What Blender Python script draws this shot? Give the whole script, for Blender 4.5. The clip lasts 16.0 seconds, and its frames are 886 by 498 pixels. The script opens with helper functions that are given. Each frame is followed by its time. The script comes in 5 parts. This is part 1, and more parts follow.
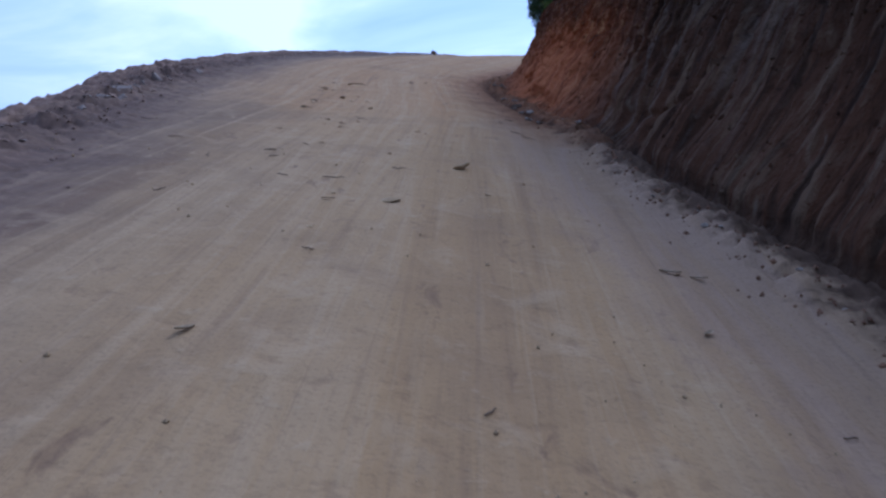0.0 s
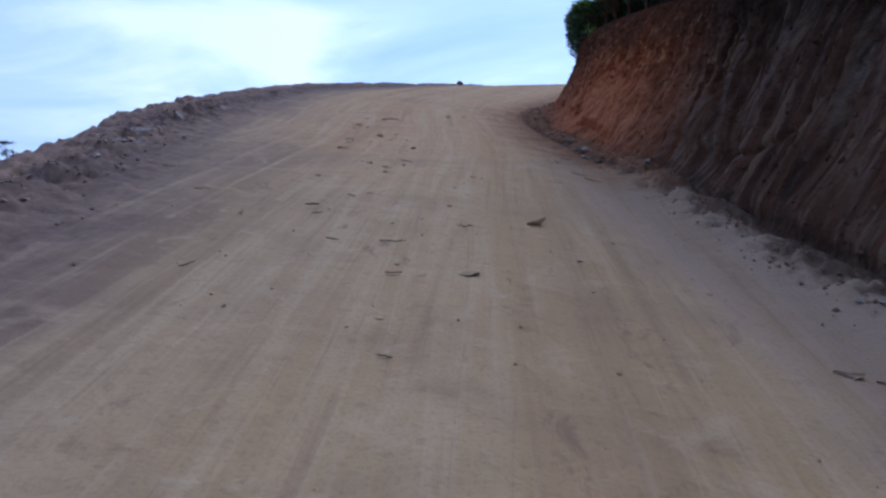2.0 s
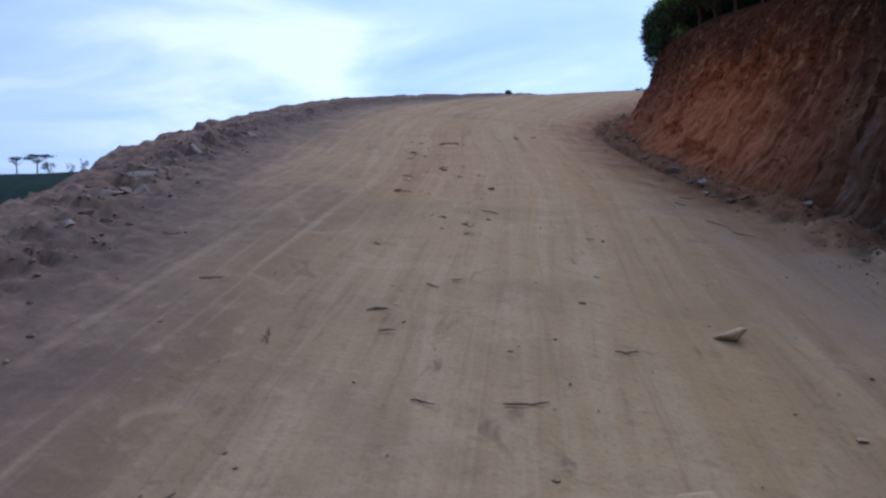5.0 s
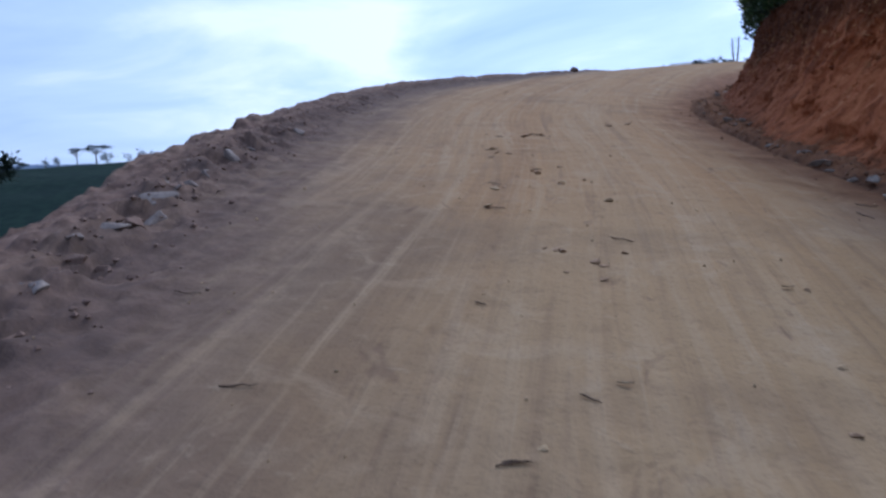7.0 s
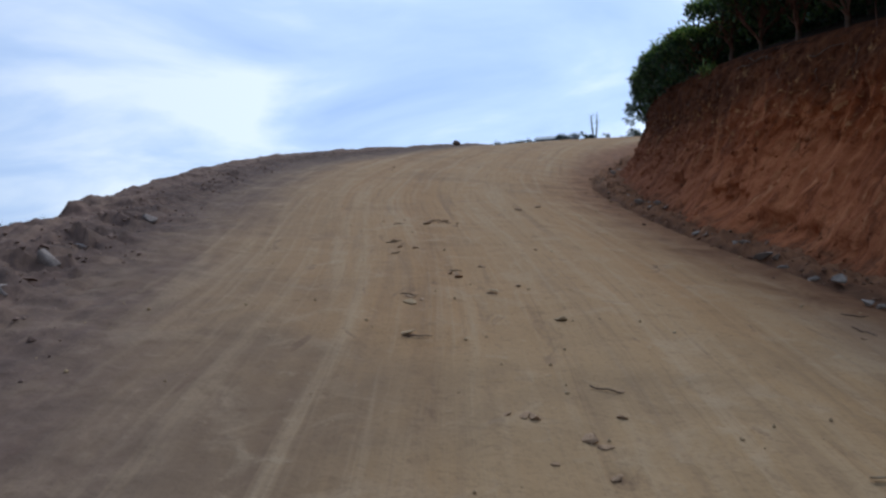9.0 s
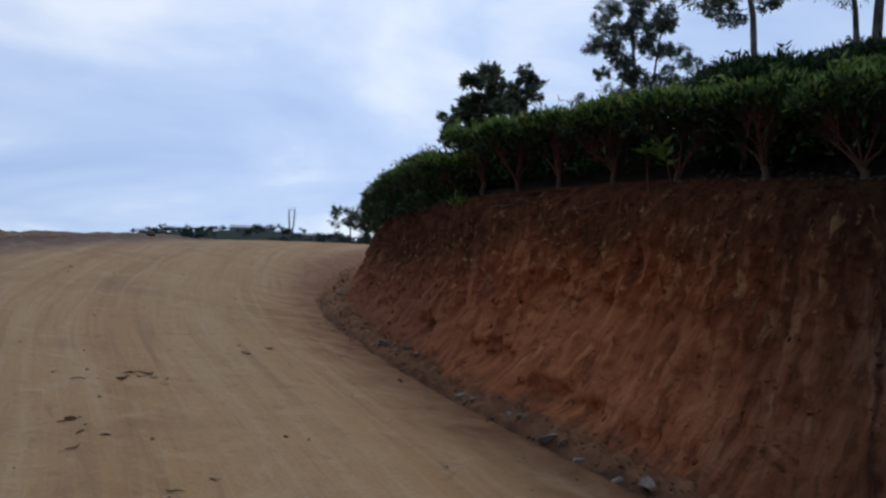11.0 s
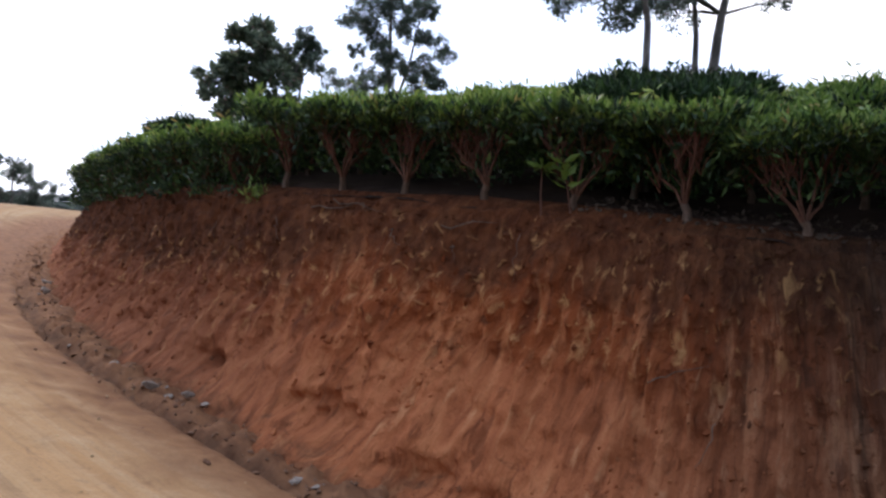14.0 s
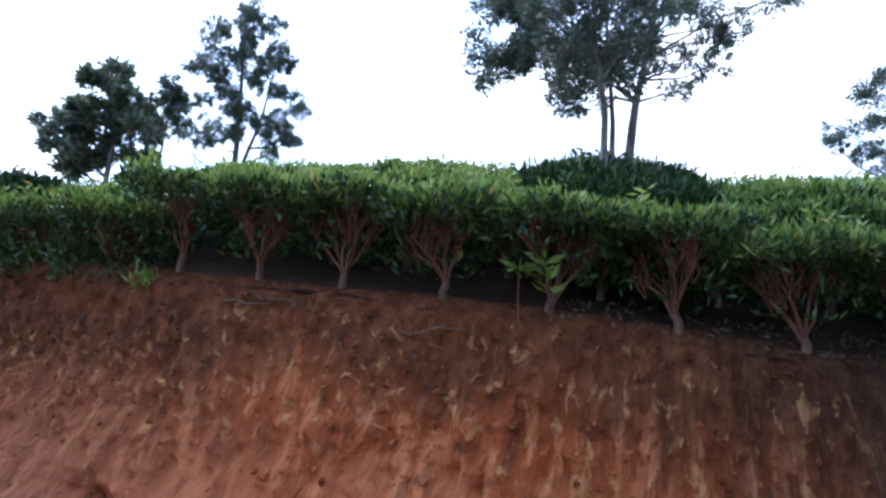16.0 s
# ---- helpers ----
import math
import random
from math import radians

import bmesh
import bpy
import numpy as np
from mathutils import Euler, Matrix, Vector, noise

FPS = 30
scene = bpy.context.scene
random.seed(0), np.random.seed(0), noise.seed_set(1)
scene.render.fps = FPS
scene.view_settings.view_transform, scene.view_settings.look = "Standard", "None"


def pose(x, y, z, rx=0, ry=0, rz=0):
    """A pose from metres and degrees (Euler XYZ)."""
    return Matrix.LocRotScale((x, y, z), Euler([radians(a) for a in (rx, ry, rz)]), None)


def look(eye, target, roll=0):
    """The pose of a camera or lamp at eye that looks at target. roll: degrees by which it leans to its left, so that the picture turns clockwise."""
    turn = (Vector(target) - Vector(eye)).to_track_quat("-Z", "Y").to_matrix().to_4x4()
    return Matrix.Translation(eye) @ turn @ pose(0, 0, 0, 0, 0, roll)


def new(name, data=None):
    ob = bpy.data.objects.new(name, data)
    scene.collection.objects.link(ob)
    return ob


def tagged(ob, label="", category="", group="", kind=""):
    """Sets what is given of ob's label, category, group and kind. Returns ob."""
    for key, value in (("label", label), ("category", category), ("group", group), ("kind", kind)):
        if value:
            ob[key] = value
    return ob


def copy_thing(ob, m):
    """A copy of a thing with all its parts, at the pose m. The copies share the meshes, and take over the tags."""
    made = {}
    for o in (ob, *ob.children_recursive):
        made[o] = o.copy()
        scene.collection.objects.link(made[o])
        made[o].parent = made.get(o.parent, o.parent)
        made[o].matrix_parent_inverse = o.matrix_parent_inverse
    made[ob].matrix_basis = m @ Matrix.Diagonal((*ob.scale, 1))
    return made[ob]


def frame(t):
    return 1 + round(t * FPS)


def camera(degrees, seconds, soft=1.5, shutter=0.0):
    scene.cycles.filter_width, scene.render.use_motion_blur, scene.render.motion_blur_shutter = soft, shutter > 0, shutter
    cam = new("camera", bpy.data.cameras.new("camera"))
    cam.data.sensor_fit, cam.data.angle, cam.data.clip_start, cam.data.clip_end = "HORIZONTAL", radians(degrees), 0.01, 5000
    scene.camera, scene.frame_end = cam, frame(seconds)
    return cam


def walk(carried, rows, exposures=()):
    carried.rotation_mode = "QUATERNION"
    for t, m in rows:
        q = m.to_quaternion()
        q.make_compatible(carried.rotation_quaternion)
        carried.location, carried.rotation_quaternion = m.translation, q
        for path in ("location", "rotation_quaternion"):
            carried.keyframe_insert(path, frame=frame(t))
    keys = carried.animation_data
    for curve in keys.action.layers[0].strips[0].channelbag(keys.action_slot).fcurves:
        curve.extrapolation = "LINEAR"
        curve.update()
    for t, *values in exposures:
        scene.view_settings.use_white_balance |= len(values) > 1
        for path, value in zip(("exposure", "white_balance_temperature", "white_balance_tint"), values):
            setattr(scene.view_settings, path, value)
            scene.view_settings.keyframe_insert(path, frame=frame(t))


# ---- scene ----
# Camera and walk: up a new earth road, then turning to the cut bank.
PATH = [
    (0, (0.237, -0.237, 1.461), (0.153, 1.742, 1.183), -0.48),
    (0.5, (0.133, 0.103, 1.478), (0.051, 2.088, 1.248), -2.16),
    (1, (-0.012, 0.360, 1.591), (-0.169, 2.342, 1.373), -1.59),
    (1.5, (-0.174, 0.699, 1.627), (-0.332, 2.683, 1.424), -3.01),
    (2, (-0.301, 0.933, 1.682), (-0.427, 2.919, 1.476), -1.10),
    (2.5, (-0.490, 1.199, 1.788), (-0.449, 3.195, 1.684), -0.06),
    (3, (-0.597, 1.491, 1.825), (-0.482, 3.487, 1.795), -0.54),
    (3.5, (-0.698, 1.871, 1.883), (-0.862, 3.861, 1.777), -2.84),
    (4, (-0.796, 2.322, 1.926), (-1.023, 4.299, 1.724), -1.89),
    (4.2, (-0.861, 2.494, 1.981), (-1.090, 4.472, 1.799), -0.85),
    (6.3, (-1.326, 4.529, 2.276), (-1.517, 6.489, 1.927), -4.58),
    (6.5, (-1.429, 4.670, 2.300), (-1.628, 6.622, 1.911), -1.11),
    (7, (-1.626, 5.065, 2.425), (-1.977, 7.020, 2.189), -3.47),
    (7.5, (-1.743, 5.494, 2.436), (-2.195, 7.437, 2.295), -3.62),
    (8, (-1.853, 5.897, 2.562), (-2.261, 7.852, 2.453), -0.81),
    (8.2, (-1.886, 6.051, 2.602), (-2.149, 8.032, 2.529), -1.69),
    (10.3, (-2.247, 7.759, 3.038), (-1.980, 9.739, 2.951), -5.02),
    (10.5, (-2.221, 7.984, 3.147), (-1.782, 9.935, 3.120), -5.47),
    (11, (-2.293, 8.437, 3.269), (-1.496, 10.266, 3.412), 0.20),
    (11.5, (-2.421, 8.813, 3.411), (-1.590, 10.628, 3.534), -1.42),
    (12, (-2.443, 9.240, 3.536), (-1.517, 11.004, 3.704), -0.42),
    (12.5, (-2.507, 9.676, 3.582), (-1.352, 11.292, 3.811), 2.88),
    (13, (-2.531, 10.094, 3.710), (-1.278, 11.623, 4.017), 1.65),
    (13.5, (-2.494, 10.513, 3.804), (-1.204, 12.016, 4.084), 1.91),
    (14, (-2.470, 10.904, 3.790), (-0.989, 12.246, 3.884), 3.07),
    (14.5, (-2.474, 11.278, 3.914), (-0.958, 12.583, 3.955), 0.17),
    (15, (-2.493, 11.691, 4.000), (-0.966, 12.967, 4.198), 0.83),
    (15.5, (-2.474, 12.020, 4.072), (-0.806, 13.110, 4.246), 2.21),
    (16, (-2.470, 12.368, 4.204), (-0.718, 13.298, 4.459), 2.83),
]
EXPOSURES = [(0.0, 0.08, 4950, 14), (3.0, 0.1, 5200, 13), (4.2, 0.0, 5300, 12), (6.5, 0.12, 5400, 12), (7.0, 0.08, 5400, 12), (7.5, -0.08, 5500, 8), (8.2, -0.15, 5700, 4), (10.3, -0.15, 6200, 8), (11.0, -0.35, 6300, 8), (11.5, -0.2, 6350, 8), (12.0, -0.2, 6500, 9),
             (12.5, -0.2, 6700, 9), (13.0, 0.0, 6500, 11), (13.5, 0.06, 6500, 12), (14.0, 0.95, 6700, 14), (14.5, 1.8, 6500, 16), (15.0, 1.85, 5650, 11), (15.5, 1.6, 5650, 11), (16.0, 1.6, 5650, 11)]
cam = camera(61.4, 16.0, soft=2.5, shutter=0.2)
walk(cam, [(t, look(eye, target, roll)) for t, eye, target, roll in PATH], EXPOSURES)

# ---- light ----
SUN_ELEVATION, SUN_AZIMUTH = 42.0, 26.0  # azimuth from +y towards +x


def make_world():
    world = bpy.data.worlds.new("overcast_sky")
    scene.world = world
    world.use_nodes = True
    nt = world.node_tree
    nt.nodes.clear()
    out = nt.nodes.new("ShaderNodeOutputWorld")
    bg = nt.nodes.new("ShaderNodeBackground")
    sky = nt.nodes.new("ShaderNodeTexSky")
    sky.sky_type = "NISHITA"
    sky.sun_disc = False
    sky.sun_elevation = radians(SUN_ELEVATION)
    sky.sun_rotation = radians(SUN_AZIMUTH)
    sky.altitude = 1500
    co = nt.nodes.new("ShaderNodeTexCoord")
    # flatten the directions, so that clouds draw out towards the horizon
    sep = nt.nodes.new("ShaderNodeSeparateXYZ")
    nt.links.new(co.outputs["Generated"], sep.inputs[0])
    add = nt.nodes.new("ShaderNodeMath")
    add.operation = "ADD"
    add.inputs[1].default_value = 0.22
    ab = nt.nodes.new("ShaderNodeMath")
    ab.operation = "ABSOLUTE"
    nt.links.new(sep.outputs[2], ab.inputs[0])
    nt.links.new(ab.outputs[0], add.inputs[0])
    div = nt.nodes.new("ShaderNodeVectorMath")
    div.operation = "DIVIDE"
    nt.links.new(co.outputs["Generated"], div.inputs[0])
    comb = nt.nodes.new("ShaderNodeCombineXYZ")
    for k in range(3):
        nt.links.new(add.outputs[0], comb.inputs[k])
    nt.links.new(comb.outputs[0], div.inputs[1])
    big = nt.nodes.new("ShaderNodeTexNoise")
    big.inputs["Scale"].default_value = 1.1
    big.inputs["Detail"].default_value = 7
    big.inputs["Roughness"].default_value = 0.52
    big.inputs["Distortion"].default_value = 0.5
    nt.links.new(div.outputs[0], big.inputs["Vector"])
    ramp = nt.nodes.new("ShaderNodeValToRGB")
    ramp.color_ramp.elements[0].position = 0.33
    ramp.color_ramp.elements[0].color = (0.50, 0.65, 1.0, 1)
    ramp.color_ramp.elements[1].position = 0.66
    ramp.color_ramp.elements[1].color = (1.0, 1.06, 1.2, 1)
    mid = ramp.color_ramp.elements.new(0.5)
    mid.color = (0.66, 0.80, 1.1, 1)
    nt.links.new(big.outputs["Fac"], ramp.inputs[0])
    scale = nt.nodes.new("ShaderNodeVectorMath")
    scale.operation = "SCALE"
    scale.inputs["Scale"].default_value = 10.0 * CLOUD
    nt.links.new(ramp.outputs[0], scale.inputs[0])
    mix = nt.nodes.new("ShaderNodeMix")
    mix.data_type = "RGBA"
    mix.inputs["Factor"].default_value = 0.88
    nt.links.new(sky.outputs[0], mix.inputs["A"])
    nt.links.new(scale.outputs[0], mix.inputs["B"])
    # an overcast sky is brightest about the hidden sun and dullest behind it
    toward = nt.nodes.new("ShaderNodeVectorMath")
    toward.operation = "DOT_PRODUCT"
    nt.links.new(co.outputs["Generated"], toward.inputs[0])
    toward.inputs[1].default_value = (math.sin(radians(SUN_AZIMUTH)) * 0.88, math.cos(radians(SUN_AZIMUTH)) * 0.88, 0.47)
    glow = nt.nodes.new("ShaderNodeMapRange")
    glow.inputs["From Min"].default_value, glow.inputs["From Max"].default_value = -0.9, 1.0
    glow.inputs["To Min"].default_value, glow.inputs["To Max"].default_value = 0.26, 1.2
    nt.links.new(toward.outputs["Value"], glow.inputs["Value"])
    lit = nt.nodes.new("ShaderNodeVectorMath")
    lit.operation = "SCALE"
    nt.links.new(mix.outputs["Result"], lit.inputs[0])
    nt.links.new(glow.outputs[0], lit.inputs["Scale"])
    nt.links.new(lit.outputs[0], bg.inputs["Color"])
    bg.inputs["Strength"].default_value = 0.1
    nt.links.new(bg.outputs[0], out.inputs["Surface"])


CLOUD = 0.95
make_world()
sun = new("sun", bpy.data.lights.new("sun", "SUN"))
sun.data.energy, sun.data.angle, sun.data.color = 1.4, radians(20), (1.0, 0.95, 0.88)
sa, se = radians(SUN_AZIMUTH), radians(SUN_ELEVATION)
sun.matrix_world = look((math.sin(sa) * math.cos(se) * 50, math.cos(sa) * math.cos(se) * 50, math.sin(se) * 50), (0, 0, 0))


# ---- materials ----
class Nodes:
    """A small helper to write node materials."""

    def __init__(self, name, roughness=0.9, specular=0.3):
        self.mat = bpy.data.materials.new(name)
        self.mat.use_nodes = True
        self.nt = self.mat.node_tree
        self.bsdf = self.nt.nodes["Principled BSDF"]
        self.bsdf.inputs["Roughness"].default_value = roughness
        self.bsdf.inputs["Specular IOR Level"].default_value = specular

    def node(self, kind, **values):
        n = self.nt.nodes.new(kind)
        for k, v in values.items():
            n.inputs[k.replace("_", " ")].default_value = v
        return n

    def link(self, a, b):
        self.nt.links.new(a, b)

    def coords(self, kind="Object", scale=(1, 1, 1)):
        c = self.node("ShaderNodeTexCoord")
        m = self.node("ShaderNodeMapping")
        m.inputs["Scale"].default_value = scale
        self.link(c.outputs[kind], m.inputs["Vector"])
        return m.outputs[0]

    def noise(self, vec, scale, detail=6, rough=0.6, distortion=0.0):
        n = self.node("ShaderNodeTexNoise", Scale=scale, Detail=detail, Roughness=rough, Distortion=distortion)
        if vec:
            self.link(vec, n.inputs["Vector"])
        return n.outputs["Fac"]

    def ramp(self, fac, stops):
        r = self.node("ShaderNodeValToRGB")
        els = r.color_ramp.elements
        while len(els) < len(stops):
            els.new(0.5)
        for e, (p, c) in zip(els, stops):
            e.position, e.color = p, (*c, 1) if len(c) == 3 else c
        self.link(fac, r.inputs[0])
        return r.outputs[0]

    def mix(self, fac, a, b, blend="MIX"):
        m = self.node("ShaderNodeMix")
        m.data_type, m.blend_type = "RGBA", blend
        for sock, v in (("Factor", fac), ("A", a), ("B", b)):
            if isinstance(v, (int, float)):
                m.inputs[sock].default_value = v
            elif isinstance(v, tuple):
                m.inputs[sock].default_value = (*v, 1)
            else:
                self.link(v, m.inputs[sock])
        return m.outputs["Result"]

    def math(self, op, a, b=0.0):
        m = self.node("ShaderNodeMath")
        m.operation = op
        for k, v in enumerate((a, b)):
            if isinstance(v, (int, float)):
                m.inputs[k].default_value = v
            else:
                self.link(v, m.inputs[k])
        return m.outputs[0]

    def bump(self, heights, distance=0.02, strength=1.0):
        """heights: list of (socket, weight)."""
        total = None
        for sock, w in heights:
            v = self.math("MULTIPLY", sock, w)
            total = v if total is None else self.math("ADD", total, v)
        b = self.node("ShaderNodeBump", Strength=strength, Distance=distance)
        self.link(total, b.inputs["Height"])
        self.link(b.outputs[0], self.bsdf.inputs["Normal"])

    def color(self, sock):
        self.link(sock, self.bsdf.inputs["Base Color"])
        return self.mat


def grey(v):
    return (v, v, v)


def mat_road():
    n = Nodes("packed_earth", 0.95, 0.1)
    p = n.coords("Object")
    broad = n.noise(n.coords("UV", (1.3, 0.05, 1)), 1.0, 3, 0.5, 0.4)
    streak = n.noise(n.coords("UV", (4.5, 0.2, 1)), 1.0, 4, 0.58, 1.0)
    tread = n.noise(n.coords("UV", (12.0, 0.35, 1)), 1.0, 3, 0.55, 0.9)
    blotch = n.noise(p, 0.7, 5, 0.6, 0.4)
    patches = n.noise(p, 2.1, 5, 0.62, 0.8)
    scuffs = n.noise(n.coords("UV", (3.4, 1.5, 1)), 1.0, 4, 0.6, 1.2)
    crumbs = n.noise(p, 7.0, 4, 0.6, 0.3)
    grain = n.noise(p, 38.0, 2, 0.6)
    uv = n.node("ShaderNodeUVMap")
    uv.uv_map = "Edge"
    sep = n.node("ShaderNodeSeparateXYZ")
    n.link(uv.outputs[0], sep.inputs[0])
    cu = n.node("ShaderNodeTexCoord")
    along = n.node("ShaderNodeSeparateXYZ")
    n.link(cu.outputs["UV"], along.inputs[0])

    def band(value, lo, hi):
        m = n.node("ShaderNodeMapRange")
        m.interpolation_type = "SMOOTHSTEP"
        m.inputs["From Min"].default_value, m.inputs["From Max"].default_value = lo, hi
        n.link(value, m.inputs["Value"])
        return m.outputs[0]

    wob = n.math("MULTIPLY", n.math("SUBTRACT", blotch, 0.5), 2.4)
    upper = band(n.math("ADD", along.outputs[1], n.math("MULTIPLY", wob, 2.0)), 8.5, 13.0)
    # buff gravel clay down the middle, greyer mauve clay towards the outer edge, redder higher up
    # middle brightened and edge dimmed beyond the clay's own tones, for lens falloff
    base = n.mix(band(n.math("ADD", sep.outputs[1], wob), 0.6, 4.4), (0.098, 0.070, 0.062), (0.325, 0.208, 0.104))
    base = n.mix(n.math("MULTIPLY", n.math("MULTIPLY", upper, band(sep.outputs[1], 1.0, 3.0)), 0.65), base, (0.345, 0.192, 0.088))
    base = n.mix(n.ramp(broad, [(0.42, grey(0)), (0.66, grey(0.5))]), base, (0.365, 0.252, 0.142))
    base = n.mix(n.ramp(broad, [(0.30, grey(0.35)), (0.46, grey(0))]), base, (0.20, 0.128, 0.078))
    base = n.mix(n.ramp(streak, [(0.50, grey(0)), (0.66, grey(0.45))]), base, (0.40, 0.285, 0.172))
    base = n.mix(n.ramp(streak, [(0.30, grey(0.42)), (0.44, grey(0))]), base, (0.185, 0.115, 0.07))
    base = n.mix(n.ramp(tread, [(0.32, grey(0.26)), (0.42, grey(0))]), base, (0.17, 0.105, 0.066))
    base = n.mix(n.ramp(tread, [(0.58, grey(0)), (0.70, grey(0.25))]), base, (0.42, 0.305, 0.19))
    base = n.mix(n.ramp(blotch, [(0.34, grey(0.3)), (0.48, grey(0))]), base, (0.19, 0.122, 0.074))
    base = n.mix(n.ramp(patches, [(0.55, grey(0)), (0.68, grey(0.35))]), base, (0.41, 0.30, 0.19))
    base = n.mix(n.ramp(scuffs, [(0.28, grey(0.65)), (0.36, grey(0))]), base, (0.165, 0.10, 0.064))
    base = n.mix(n.ramp(crumbs, [(0.30, grey(0.35)), (0.42, grey(0))]), base, (0.17, 0.105, 0.064))
    base = n.mix(n.ramp(crumbs, [(0.62, grey(0)), (0.72, grey(0.3))]), base, (0.42, 0.32, 0.21))
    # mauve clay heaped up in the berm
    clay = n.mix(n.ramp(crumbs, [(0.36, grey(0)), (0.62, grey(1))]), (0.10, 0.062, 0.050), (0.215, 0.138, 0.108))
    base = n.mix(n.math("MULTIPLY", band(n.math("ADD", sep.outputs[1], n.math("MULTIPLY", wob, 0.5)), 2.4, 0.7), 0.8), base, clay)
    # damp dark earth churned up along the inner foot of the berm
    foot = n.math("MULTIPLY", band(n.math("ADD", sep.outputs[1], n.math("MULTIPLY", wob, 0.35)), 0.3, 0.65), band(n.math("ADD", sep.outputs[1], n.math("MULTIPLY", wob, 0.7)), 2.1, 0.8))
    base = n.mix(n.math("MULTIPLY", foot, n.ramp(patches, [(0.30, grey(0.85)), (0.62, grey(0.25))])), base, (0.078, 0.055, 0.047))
    # pale grey dust swept aside along the lower road, red-brown soil trodden in along the upper
    ragged = n.math("ADD", sep.outputs[0], n.math("ADD", n.math("MULTIPLY", n.math("SUBTRACT", patches, 0.5), 1.1), n.math("MULTIPLY", n.math("SUBTRACT", crumbs, 0.5), 0.35)))
    dust = n.math("MULTIPLY", band(ragged, 1.9, 1.0), n.math("SUBTRACT", 1.0, upper))
    base = n.mix(n.math("MULTIPLY", dust, n.ramp(streak, [(0.35, grey(0.35)), (0.6, grey(0.8))])), base, (0.315, 0.215, 0.15))
    trodden = n.math("MULTIPLY", band(ragged, 1.7, 0.45), upper)
    base = n.mix(n.math("MULTIPLY", trodden, 0.92), base, n.mix(n.ramp(patches, [(0.35, grey(0)), (0.62, grey(1))]), (0.16, 0.072, 0.037), (0.25, 0.12, 0.059)))
    # crumbled soil fallen from the bank on to its toe
    fallen = n.mix(n.ramp(crumbs, [(0.35, grey(0)), (0.65, grey(1))]), n.mix(upper, (0.05, 0.028, 0.018), (0.145, 0.064, 0.033)), n.mix(upper, (0.11, 0.068, 0.045), (0.265, 0.125, 0.062)))
    base = n.mix(n.math("MULTIPLY", band(n.math("ADD", ragged, n.math("MULTIPLY", n.math("SUBTRACT", 1.0, upper), 0.28)), 0.66, 0.30), 0.92), base, fallen)
    # wet silt along the little ditch, darkened further to deepen the groove's weak shade
    ditch_shade = n.math("MULTIPLY", n.math("MULTIPLY", band(sep.outputs[0], 0.24, 0.38), band(sep.outputs[0], 0.58, 0.44)), n.math("MULTIPLY", upper, band(along.outputs[1], 24.0, 21.0)))
    base = n.mix(n.math("MULTIPLY", ditch_shade, n.ramp(patches, [(0.36, grey(0.9)), (0.6, grey(0.25))])), base, (0.06, 0.032, 0.02))
    base = n.mix(n.ramp(grain, [(0.30, grey(0.25)), (0.5, grey(0))]), base, (0.14, 0.09, 0.056))
    n.bump([(grain, 0.10), (crumbs, 0.55), (patches, 0.6), (scuffs, 0.5), (streak, 0.6), (tread, 0.35)], 0.035, 0.8)
    return n.color(base)


